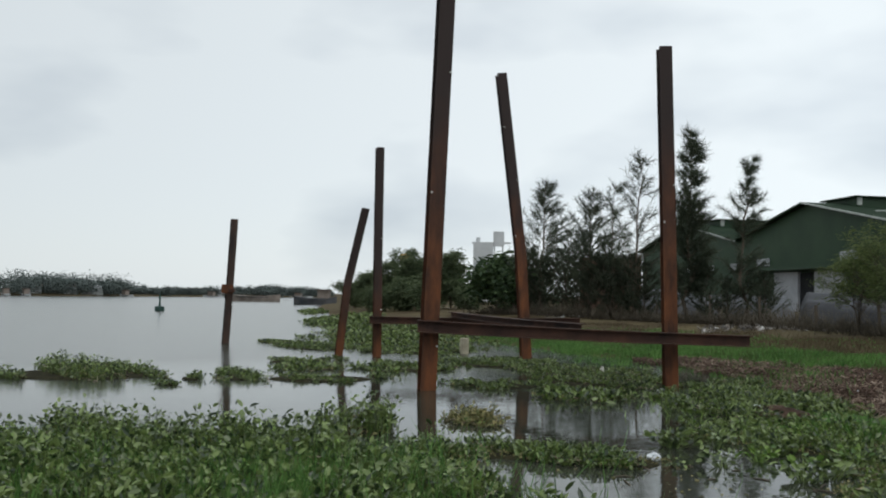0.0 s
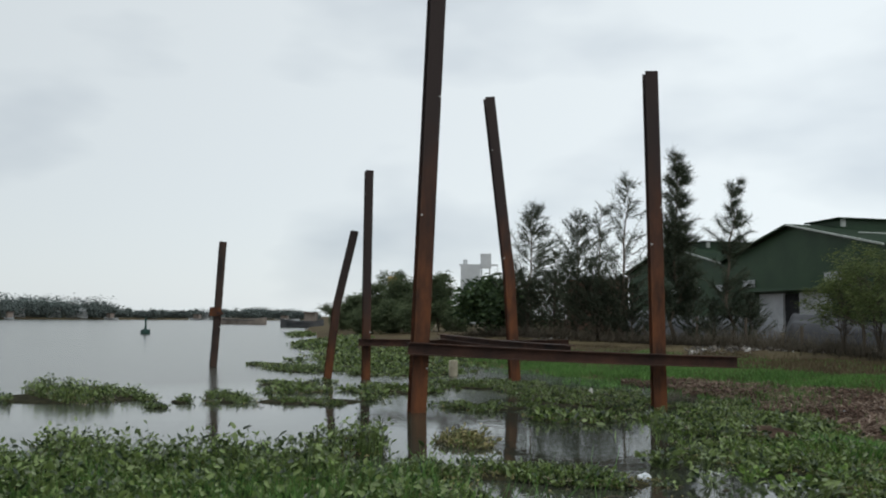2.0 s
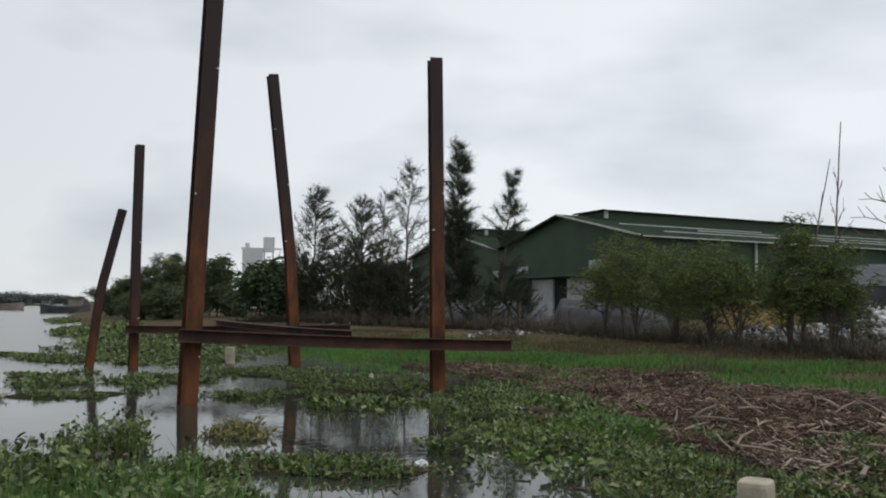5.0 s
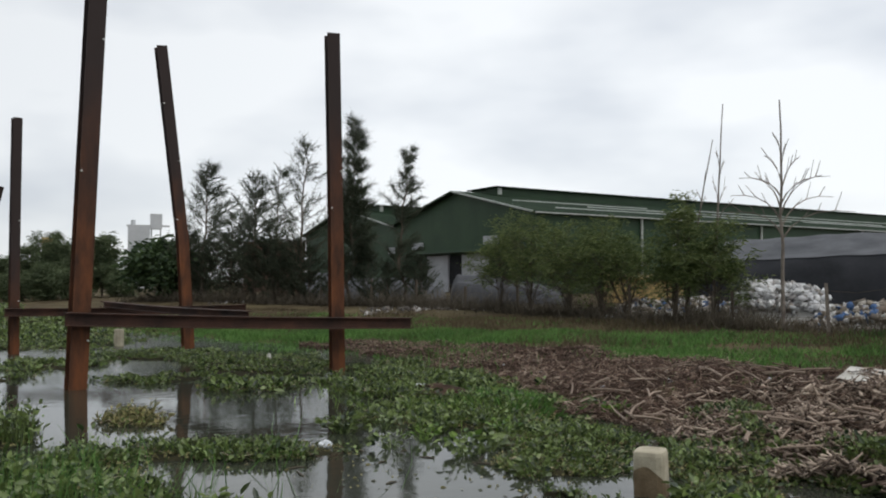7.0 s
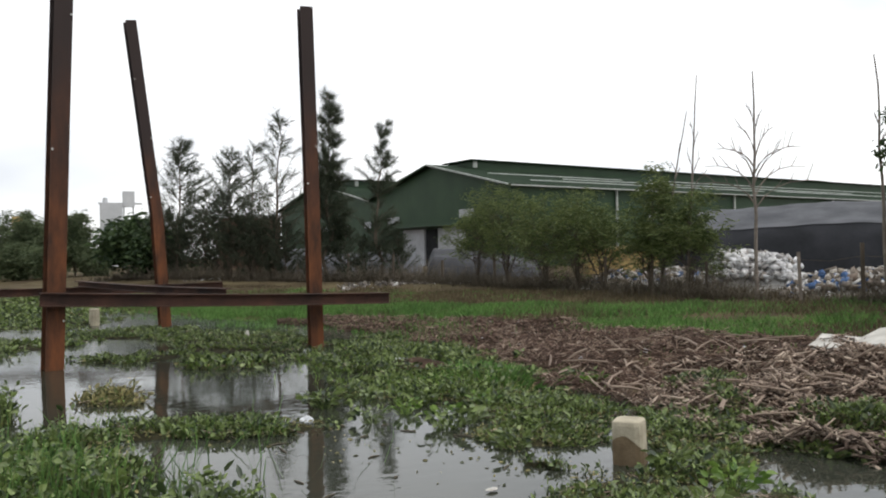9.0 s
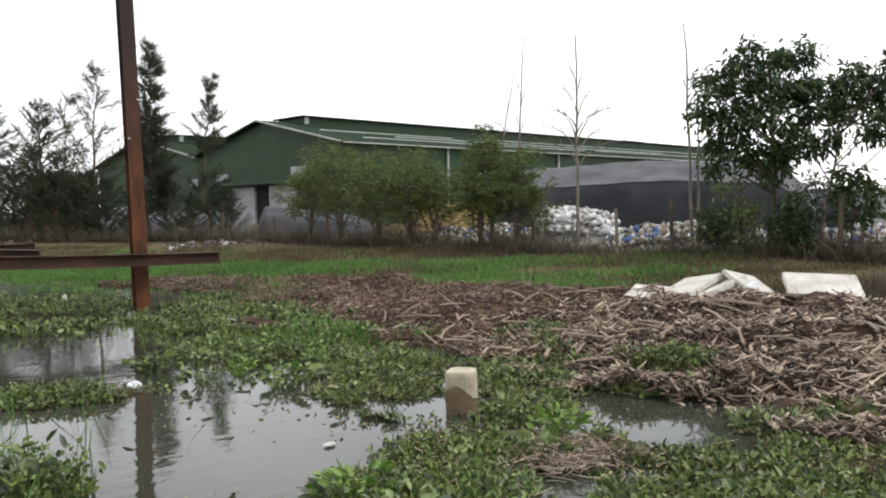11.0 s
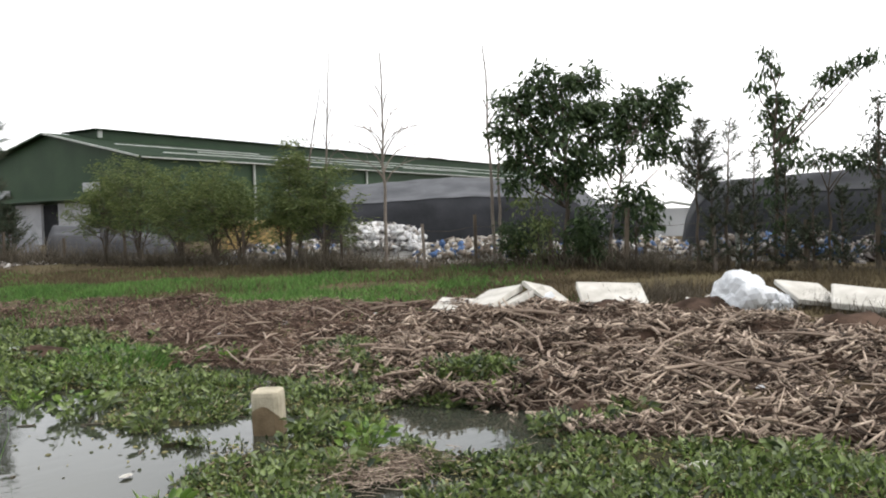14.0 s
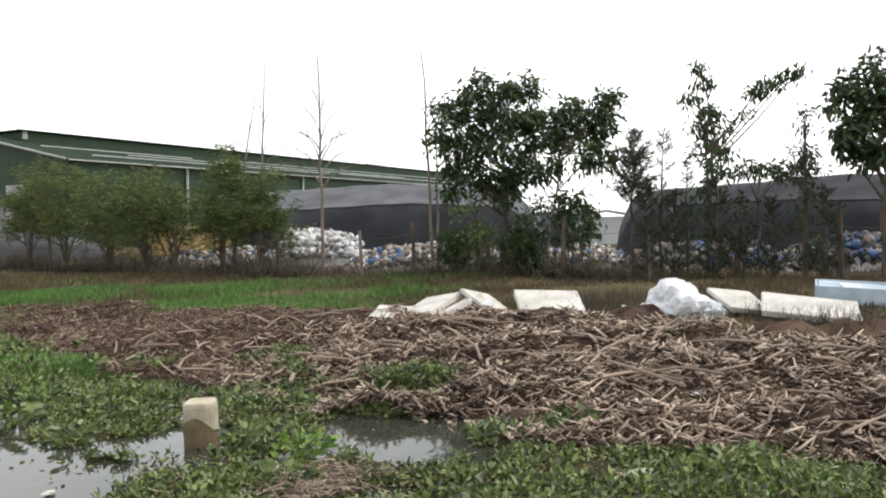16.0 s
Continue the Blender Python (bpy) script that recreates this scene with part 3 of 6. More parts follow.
def hyacinth_mat(x, y, rt, rr, size=0.10, high=0.22, density=60, dry=0.1, label="floating mat of green water hyacinth"):
    """A patch of floating plants: rosettes of stalked round leaves over a dark bed painted for shaded gaps."""
    MATS[0] += 1
    rng = np.random.default_rng(100 + MATS[0])
    if y > 17:
        size, high, density, dry = size * 0.72, high * 0.72, density * 1.35, max(dry, 0.3)
    n = int(4 * rt * rr * density * 1.2)
    q = rng.uniform(-1.12, 1.12, (n, 2))
    a = math.atan2(x, y)
    px = x + q[:, 0] * rt * math.cos(a) + q[:, 1] * rr * math.sin(a)
    py = y - q[:, 0] * rt * math.sin(a) + q[:, 1] * rr * math.cos(a)
    edge = np.hypot(q[:, 0], q[:, 1]) + 0.22 * wave(px, py, 2.3, MATS[0]) + 0.10 * wave(px, py, 6.1, 1)
    keep = edge < rng.uniform(0.78, 1.0, n)
    for h in HOLES:
        keep &= ellipse_value(px, py, *h) + 0.2 * wave(px, py, 4.0, 5) > 1
    keep &= wave(px, py, 5.3, MATS[0] + 2) + 0.6 * wave(px, py, 11.0, MATS[0]) > (-0.52 if math.hypot(x, y) < 15 else -0.05 if rt > 1.2 else -0.3) + 0.9 * np.clip(edge - 0.45, 0, 1)
    px, py, edge = px[keep], py[keep], edge[keep]
    n = len(px)
    if n < 3:
        return None
    pz = np.maximum(ground_z(px, py), 0)
    pz = pz + 0.13 * sm((pz - 0.03) / 0.1) * (1.0 if x > 6.9 and y < 12 else 0.0)
    ob = thing("water_hyacinth", 0, 0, 0, label, "water plants", "floating water hyacinth mats", "stuff")
    tall = high * (0.55 + 0.45 * np.clip(1.25 - edge, 0, 1)) * (0.75 + 0.45 * wave(px, py, 2.9, 4)) * rng.uniform(0.5, 1.5, n)
    k = 6
    cx, cy, cz, hh = (np.repeat(v, k) for v in (px, py, pz, tall))
    ang = rng.uniform(0, 2 * np.pi, n * k)
    out = rng.uniform(0.25, 1.0, n * k) * size * 1.5
    lift = np.maximum(hh * rng.uniform(0.25, 1.0, n * k), 0.015)
    foot = np.stack([cx, cy, cz - 0.01], 1)
    top = np.stack([cx + np.cos(ang) * out, cy + np.sin(ang) * out, cz + lift], 1)
    s = size * rng.uniform(0.4, 1.45, n * k)
    d = np.stack([np.cos(ang), np.sin(ang), rng.normal(0.5, 0.8, n * k)], 1)
    pieces = [blades(top, d, s * rng.uniform(1.0, 2.1, n * k), s * rng.uniform(0.5, 0.95, n * k), rng, rim=6, cup=0.10)]
    pieces.append(blades(foot, top - foot, np.linalg.norm(top - foot, axis=1), 0.012 + 0.05 * size, rng, rim=3, cup=0.06))
    part("leaves", raw_mesh("leaves", pieces, M_HYA_DRY if dry > 0.5 else M_HYA), M_HYA, ob)
    if math.hypot(x, y) < 15:
        m = int(n * 2.0)
        w, q_ = rng.uniform(0, 6.28, m), np.sqrt(rng.uniform(0, 0.75, m))
        lx = x + q_ * (rt * np.cos(w) * math.cos(a) + rr * np.sin(w) * math.sin(a))
        ly = y + q_ * (-rt * np.cos(w) * math.sin(a) + rr * np.sin(w) * math.cos(a))
        ok = np.ones(m, bool)
        for h in HOLES:
            ok &= ellipse_value(lx, ly, *h) > 1.05
        lx, ly = lx[ok], ly[ok]
        lz = np.maximum(ground_z(lx, ly), 0) + 0.035 + rng.uniform(0, 0.03, len(lx))
        part("low_leaves", raw_mesh("low_leaves", [blades(np.stack([lx, ly, lz], 1), unit_dirs(rng, len(lx), 0.05), size * rng.uniform(0.4, 1.2, len(lx)), size * rng.uniform(0.3, 0.8, len(lx)), rng, rim=4)], M_HYA_DRY), M_HYA_DRY, ob, "brownish low leaves on the dark bed")
    m = int(n * 1.6)
    i = rng.integers(0, n, m)
    base = np.stack([px[i] + rng.normal(0, size, m), py[i] + rng.normal(0, size, m), pz[i] + rng.uniform(0.1, 0.85, m) * tall[i]], 1)
    part("young_leaves", raw_mesh("young_leaves", [blades(base, unit_dirs(rng, m, 0.8), size * rng.uniform(0.5, 1.5, m), size * rng.uniform(0.35, 0.7, m), rng, rim=4)], M_HYA_NEW), M_HYA_NEW, ob, "bright young leaves")
    if math.hypot(x, y) < 17:
        m = int(n * (0.5 + 1.5 * dry))
        i = rng.integers(0, n, m)
        base = np.stack([px[i] + rng.normal(0, size, m), py[i] + rng.normal(0, size, m), pz[i] + 0.015 + rng.uniform(0.0, 0.7, m) * tall[i]], 1)
        part("straw_scraps", raw_mesh("straw_scraps", [blades(base, unit_dirs(rng, m, 0.0), size * rng.uniform(0.3, 0.9, m), size * rng.uniform(0.15, 0.4, m), rng, rim=4)], M_STRAW), M_STRAW, ob, "pale straw scraps")
    if 0 < dry <= 0.5:
        m = max(4, int(n * dry * 3))
        i = rng.integers(0, n, m)
        base = np.stack([px[i], py[i], pz[i] + rng.uniform(0.01, 0.6, m) * tall[i]], 1)
        part("wilted_leaves", raw_mesh("wilted_leaves", [blades(base, unit_dirs(rng, m, 0.1), size * rng.uniform(0.6, 1.5, m), size * 0.7, rng, rim=6)], M_HYA_DRY), M_HYA_DRY, ob, "yellowed wilted leaves")
    if dry >= 0.2 and n > 40:
        m = int(n * 0.35)
        i = rng.integers(0, n, m)
        w = rng.uniform(0, 6.28, m)
        L = rng.uniform(0.06, 0.3, m) * (1 + 4 * size)
        q0 = np.stack([px[i], py[i], pz[i] + 0.02 + rng.uniform(0, 0.5, m) * tall[i]], 1)
        dd = np.stack([np.cos(w), np.sin(w), rng.normal(0, 0.25, m)], 1) * L[:, None]
        part("dead_stems", raw_mesh("dead_stems", [prisms(q0 - dd / 2, q0 + dd / 2, 0.006 + 0.03 * size * rng.uniform(0.3, 1, m), rng)], M_STALK), M_STALK, ob, "dead brown stems")
    # thin uneven disc, dark in colour to imitate shade between the leaves
    g, rings, spokes = Geo(), 5, 28
    v = [(x, y, max(gz(x, y), 0) + 0.02)]
    for r in range(1, rings + 1):
        for j in range(spokes):
            w = 2 * math.pi * j / spokes
            rad = r / rings * 0.78
            ex, ey = x + rad * (rt * math.cos(w) * math.cos(a) + rr * math.sin(w) * math.sin(a)), y + rad * (-rt * math.cos(w) * math.sin(a) + rr * math.sin(w) * math.cos(a))
            cut = 0.22 * float(wave(np.array(ex), np.array(ey), 2.3, MATS[0]))
            ex, ey = x + (ex - x) * (1 - cut), y + (ey - y) * (1 - cut)
            wet = any(float(ellipse_value(np.array(ex), np.array(ey), *h)) < 1.05 for h in HOLES)
            v.append((ex, ey, -0.05 if wet or r == rings else max(gz(ex, ey), 0) + 0.012 + 0.02 * (r < rings)))
    f = [(0, 1 + j, 1 + (j + 1) % spokes) for j in range(spokes)]
    for r in range(rings - 1):
        for j in range(spokes):
            b0, b1 = 1 + r * spokes, 1 + (r + 1) * spokes
            f.append((b0 + j, b1 + j, b1 + (j + 1) % spokes, b0 + (j + 1) % spokes))
    part("gap_shade_bed", g.add(v, f), M_GAPSHADE, ob, "dark bed standing in for shaded gaps between leaves")
    return ob


# river side
hyacinth_mat(-8.4, 19.6, 2.6, 1.9, 0.063, 0.48, 101, 0.4)
hyacinth_mat(-5.6, 19, 0.32, 0.55, 0.055, 0.21, 119)
hyacinth_mat(-5.75, 17.9, 0.3, 0.4, 0.055, 0.19, 119)
hyacinth_mat(-4.75, 19.6, 0.75, 1.2, 0.055, 0.22, 112)
hyacinth_mat(-2.7, 19.4, 1.75, 0.95, 0.055, 0.15, 101, 0.25)
hyacinth_mat(-4, 24.3, 1.25, 1.3, 0.069, 0.19, 70)
hyacinth_mat(-4.5, 31.5, 1.7, 3, 0.079, 0.19, 47)
hyacinth_mat(-6.6, 33.8, 0.9, 1.2, 0.079, 0.10, 47)
hyacinth_mat(-0.9, 30.5, 2.6, 3.4, 0.079, 0.19, 52)
hyacinth_mat(-1.2, 40, 5, 9, 0.132, 0.26, 22)
hyacinth_mat(-6.5, 58, 2.8, 14, 0.180, 0.26, 14)
hyacinth_mat(-13.5, 88, 1.6, 10, 0.210, 0.26, 9)
hyacinth_mat(1.9, 24.6, 2.3, 2.2, 0.065, 0.19, 70, 0.3)
hyacinth_mat(3.9, 20.6, 2.1, 3.6, 0.060, 0.20, 82, 0.3)
hyacinth_mat(-1.0, 22.6, 1.8, 1.5, 0.085, 0.16, 60, 0.3)
hyacinth_mat(1.2, 18.6, 1.3, 0.9, 0.08, 0.14, 60, 0.4)
hyacinth_mat(2.9, 16.6, 1.0, 0.9, 0.075, 0.16, 70, 0.4)
hyacinth_mat(-3.3, 22.2, 1.0, 0.9, 0.085, 0.16, 60, 0.3)
# beds near the camera
hyacinth_mat(-4.7, 8.1, 2.6, 3.3, 0.046, 0.62, 218, 0.25)
hyacinth_mat(-1.9, 8.3, 1.7, 2.9, 0.046, 0.52, 227, 0.25)
hyacinth_mat(-1.15, 12, 0.66, 0.62, 0.049, 0.50, 227, 0.1)
hyacinth_mat(-0.3, 8.9, 1.1, 1.9, 0.046, 0.36, 227, 0.3)
hyacinth_mat(1.2, 10.5, 1.5, 0.55, 0.042, 0.17, 213, 0.3)
hyacinth_mat(0.65, 13.5, 0.5, 0.8, 0.048, 0.17, 136, 0.7, "wilted yellowish patch of water hyacinth")
hyacinth_mat(5.8, 15.4, 2.2, 2.7, 0.051, 0.20, 136, 0.42)
hyacinth_mat(5.2, 12, 1.7, 1.7, 0.048, 0.17, 178, 0.42)
hyacinth_mat(5.6, 9.7, 1.05, 1.4, 0.038, 0.14, 271, 0.42)
hyacinth_mat(4.75, 8.35, 0.85, 0.75, 0.038, 0.10, 285, 0.42)
hyacinth_mat(6.35, 7.5, 0.85, 1.15, 0.038, 0.12, 285, 0.42)
hyacinth_mat(4.35, 5.8, 0.95, 1, 0.036, 0.13, 339, 0.42)
hyacinth_mat(3.3, 4.9, 1.1, 0.95, 0.036, 0.14, 339, 0.42)
hyacinth_mat(5.5, 4.9, 0.6, 0.7, 0.036, 0.13, 339, 0.42)
hyacinth_mat(1.95, 10.15, 1, 0.5, 0.042, 0.14, 236, 0.2)
hyacinth_mat(2.25, 7.45, 0.24, 0.16, 0.029, 0.09, 322, 0)
hyacinth_mat(3.25, 7.85, 0.22, 0.3, 0.034, 0.09, 322, 0.42)
hyacinth_mat(0.85, 6.6, 0.5, 0.45, 0.046, 0.34, 285, 0)
hyacinth_mat(6.3, 2.5, 1.9, 1.15, 0.036, 0.14, 339, 0.42)
hyacinth_mat(4.75, 3.6, 1.1, 1, 0.036, 0.14, 339, 0.42)
hyacinth_mat(6.75, 4.3, 0.7, 0.6, 0.036, 0.14, 339, 0.42)
hyacinth_mat(4, 7, 0.3, 0.4, 0.036, 0.09, 322, 0.42)


hyacinth_mat(5.6, 6.5, 0.5, 0.55, 0.038, 0.08, 300, 0.42)
hyacinth_mat(7.45, 6.5, 0.75, 0.75, 0.04, 0.14, 260, 0.42, "green plants creeping over dead reeds")
hyacinth_mat(7.35, 8.7, 0.7, 1.0, 0.04, 0.14, 240, 0.42, "green plants creeping over dead reeds")

hyacinth_mat(6.5, 18.6, 1.2, 2.0, 0.055, 0.2, 110, 0.45, "weedy mat of green plants and dead stems at the bank")
hyacinth_mat(6.9, 15.6, 1.0, 1.8, 0.052, 0.18, 110, 0.45, "weedy mat of green plants and dead stems at the bank")

# ---- beds of dead stalks ----
def shore_x(y):
    return np.interp(y, SHORE[:, 1], SHORE[:, 0])


def debris_width(y):
    return np.interp(y, [-6, 2, 8, 13, 18, 23, 26], [5.2, 5.0, 5.2, 4.0, 2.6, 1.4, 0.4])


def debris_rise(x, y, u):
    """Heaped height of the debris over the ground; u runs from the water's edge to the grass."""
    near = sm((13 - y) / 5)
    lumps = np.clip(wave(x, y, 4.1, 7) + 0.7 * wave(x, y, 8.7, 3), -0.6, 1.2)
    return 0.05 + (0.06 + 0.11 * near) * lumps + near * (0.03 * np.exp(-((u - 0.12) / 0.10) ** 2) + 0.05 * np.clip(wave(x, y, 1.6, 2), 0, 1))


def stalk_bed(y0, y1, count, rad, length, seed, material, inset=0.0, flat=0.4):
    rng = np.random.default_rng(seed)
    y = rng.uniform(y0, y1, count)
    u = rng.uniform(0, 1, count) ** 1.1
    x = shore_x(y) - 0.25 - 0.4 * sm((10 - y) / 3) + inset + u * debris_width(y) + 0.35 * wave(y, y, 1.5, 2)
    z = ground_z(x, y) + debris_rise(x, y, u) + rng.uniform(-0.02, 0.07, count)
    a = rng.uniform(-1.0, 2.6, count)
    L = length * rng.uniform(0.3, 1.2, count)
    d = np.stack([np.cos(a), np.sin(a), rng.normal(0.05, 0.42, count)], 1) * L[:, None]
    p = np.stack([x, y, z], 1)
    return raw_mesh("stalks", [prisms(p - d / 2, p + d / 2, rad * rng.uniform(0.5, 1.4, count), rng, 0.03, flat)], material)


heap = thing("dead_reed_debris", 0, 0, 0, "brown heap of dead reed stalks and driftwood along the shore", "plant debris", kind="stuff")
part("fine_stalks", stalk_bed(-3, 9.5, 15000, 0.0075, 0.15, 5, M_STALK), M_STALK, heap)
part("matted_stalks", stalk_bed(7, 26, 30000, 0.007, 0.19, 12, M_STALK_FAR), M_STALK_FAR, heap, "matted reddish-brown stalks")
part("thick_stalks", stalk_bed(-3, 10, 8500, 0.017, 0.27, 6, M_STALK), M_STALK, heap)
part("chips", stalk_bed(-3, 9, 13000, 0.022, 0.18, 9, M_STALK, 0.0, 0.22), M_STALK, heap)
part("chips", stalk_bed(8, 25, 5500, 0.017, 0.12, 10, M_STALK_FAR, 0.0, 0.22), M_STALK_FAR, heap)
part("thick_stalks", stalk_bed(9, 25, 3500, 0.013, 0.26, 7, M_STALK_FAR), M_STALK_FAR, heap)
rng = np.random.default_rng(8)
gx, gy = np.meshgrid(np.linspace(0, 1, 60), np.linspace(-4, 26, 300), indexing="ij")
bx = shore_x(gy) - 0.35 + gx * (debris_width(gy) + 0.5) + 0.35 * wave(gy, gy, 1.5, 2)
bz = ground_z(bx.ravel(), gy.ravel()) - 0.03 + debris_rise(bx.ravel(), gy.ravel(), gx.ravel()) + 0.02 * rng.normal(0, 1, bx.size)
bz = np.where((gx.ravel() < 0.01) | (gx.ravel() > 0.99), bz - 0.15, bz)
bi, bj = np.meshgrid(np.arange(59), np.arange(299), indexing="ij")
bq = np.stack([bi * 300 + bj, (bi + 1) * 300 + bj, (bi + 1) * 300 + bj + 1, bi * 300 + bj + 1], -1).reshape(-1, 4)
part("litter_bed", Geo().add(np.stack([bx.ravel(), gy.ravel(), bz], 1), bq), M_MUCK, heap, "dark litter between the stalks", True)
for k in range(150):
    y = rng.uniform(0.5, 12.5)
    x = float(shore_x(y)) + rng.uniform(-0.2, 3.2)
    a, L = rng.normal(0.9, 0.9), rng.uniform(0.3, 1.1)
    r = rng.uniform(0.010, 0.022)
    z = gz(x, y) + 0.14 + rng.uniform(0, 0.09)
    dx, dy, dz = math.cos(a) * L / 2, math.sin(a) * L / 2, rng.normal(0, 0.06)
    part("stalk", Geo().tube([(x - dx, y - dy, z - dz), (x + rng.normal(0, 0.03), y + rng.normal(0, 0.03), z + 0.02), (x + dx, y + dy, z + dz)], [r, r * 0.95, r * 0.7], 5), M_STALK, heap)


# ---- grass ----
def grass(name, xs, ys, high, width, material, label, seed, lean=0.35):
    rng = np.random.default_rng(seed)
    n = len(xs)
    p = np.stack([xs, ys, np.maximum(ground_z(xs, ys), 0) - 0.01], 1)
    d = np.stack([rng.normal(0.05, lean, n), rng.normal(0, lean, n), np.ones(n)], 1)
    ob = new(name, raw_mesh(name, [blades(p, d, high * rng.uniform(0.5, 1.25, n) * (1 + 0.35 * wave(xs, ys, 1.3, seed)), width, rng, rim=3, cup=-0.10)], material))
    return tagged(ob, label, "grass", kind="stuff")


def band(y0, y1, w0, w1, n, seed, clump=0.0):
    """Points on the land between two distances behind the debris."""
    rng = np.random.default_rng(seed)
    y = rng.uniform(y0, y1, n)
    u = rng.uniform(0, 1, n)
    y = y + rng.normal(0, 0.8, n)
    x = shore_x(y) + debris_width(y) + w0 + (w1 - w0) * u + 0.4 * wave(y, y, 1.2, 1) + rng.normal(0, 0.35, n)
    k = wave(x, y, 0.9, seed) + 0.5 * wave(x, y, 2.7, seed + 1) + rng.normal(0, 0.35, n) > clump
    return x[k], y[k]


FENCE = np.array([(20.0, -8), (18.6, 2), (17.8, 9), (17.0, 16), (16.5, 24), (15.8, 32), (13.0, 42), (8.8, 50), (2.8, 60), (-3, 78), (-8, 100)], float)


def fence_point(az):
    """The place where the fence line lies in a direction from the landing."""
    best = None
    for (x0, y0), (x1, y1) in zip(FENCE[:-1], FENCE[1:]):
        sx, sy = math.sin(radians(az)), math.cos(radians(az))
        den = sx * (y1 - y0) - sy * (x1 - x0)
        if abs(den) > 1e-9:
            k = (sy * x0 - sx * y0) / den
            if -1e-6 <= k <= 1.000001:
                best = (x0 + k * (x1 - x0), y0 + k * (y1 - y0))
    return best


grass("grass", *band(12.4, 38, -0.3, 4.0, 120000, 31, 0.04), 0.19, 0.024, M_GRASS, "bright green grass strip behind the debris", 31, 0.75)
grass("dry_grass", *band(-4, 13, 0.0, 6.5, 34000, 32, -0.4), 0.13, 0.018, M_DRYGRASS, "short dry olive-brown grass by the fence", 32)
grass("dry_grass", *band(13, 48, 3.4, 8.5, 44000, 33, -0.2), 0.17, 0.025, M_DRYGRASS, "dry grass and weeds along the fence", 33)
grass("dry_grass", *band(14, 40, -0.2, 3.6, 26000, 38, 0.45), 0.2, 0.02, M_DRYGRASS, "brown dry clumps within the green grass strip", 38, 0.5)
grass("grass", *band(11, 40, 3.4, 7.5, 30000, 47, 0.4), 0.16, 0.026, M_GRASS, "patchy low green weeds before the fence", 47, 0.8)
grass("grass", *band(8, 36, -2.2, 0.1, 16000, 35, 0.55), 0.14, 0.02, M_GRASS, "scattered green weeds growing through dead reeds", 35, 0.6)
rng = np.random.default_rng(34)
grass("grass_tuft", 6.3 + rng.normal(0, 0.42, 1500), 12.6 + rng.normal(0, 0.6, 1500), 0.32, 0.03, M_GRASS, "tall bright green grass tuft at the water's edge", 34, 0.75)
grass("grass_tuft", -3.0 + rng.normal(0, 1.5, 8000), 8.0 + rng.normal(0, 0.8, 8000), 0.5, 0.013, M_GRASS, "long green grass growing through floating plants", 36)
grass("grass_tuft", 8.3 + rng.normal(0, 0.5, 900), 20.5 + rng.normal(0, 1.5, 900), 0.3, 0.022, M_GRASS, "green grass tuft on the shore", 37)

rng = np.random.default_rng(39)
for k in range(16):
    x, y, a, L = rng.uniform(1.4, 4.2), rng.uniform(6.2, 10.0), rng.uniform(0, 3.1), rng.uniform(0.06, 0.32)
    tw = part("floating_stick", Geo().tube([(-L / 2, 0, 0), (0, 0.01, 0.006), (L / 2, 0, 0)], [0.008, 0.009, 0.005], 5), M_BRUSH)
    tw.matrix_world = pose(x, y, 0.004, 0, 0, math.degrees(a))
    tagged(tw, "thin brown stick floating on the pond", "stick", "floating sticks")

for tx, ty, n_ in ((13.2, 6.7, 700), (13.5, 4.7, 900), (12.9, 7.4, 300), (13.0, 3.2, 500)):
    grass("dry_twigs", tx + rng.normal(0, 0.35, n_), ty + rng.normal(0, 0.45, n_), 0.34, 0.012, M_BRUSH, "tuft of dry brown twigs before foam slabs", 44, 0.6)

for tx, ty, sx_, sy_, n_, h_ in ((6.4, 2.4, 0.7, 0.4, 800, 0.15), (4.5, 5.2, 0.35, 0.4, 320, 0.14), (3.3, 4.8, 0.4, 0.3, 300, 0.15), (5.6, 9.6, 0.4, 0.5, 420, 0.16), (5.3, 12.0, 0.6, 0.6, 600, 0.2), (5.6, 15.2, 0.8, 0.9, 800, 0.22)):
    wx, wy = tx + rng.normal(0, sx_, n_), ty + rng.normal(0, sy_, n_)
    dry_foot = np.ones(n_, bool)
    for h in HOLES:
        dry_foot &= ellipse_value(wx, wy, *h) > 1.15
    wx, wy = wx[dry_foot], wy[dry_foot]
    grass("water_weed", wx, wy, h_, 0.016, M_HYA_NEW, "narrow bright green weed leaves among floating plants", 46, 0.7)

# matted brown straw lying between the near puddles
n_ = 900
w = rng.uniform(0, 6.28, n_)
q0 = np.stack([4.59 + rng.normal(0, 0.26, n_), 4.92 + rng.normal(0, 0.2, n_), 0.05 + rng.uniform(0, 0.06, n_)], 1)
dd = np.stack([np.cos(w), np.sin(w), rng.normal(0, 0.12, n_)], 1) * rng.uniform(0.08, 0.3, n_)[:, None]
tagged(new("straw", raw_mesh("straw", [prisms(q0 - dd / 2, q0 + dd / 2, 0.004, rng)], M_STALK)), "matted brown straw lying on floating plants", "straw", kind="stuff")

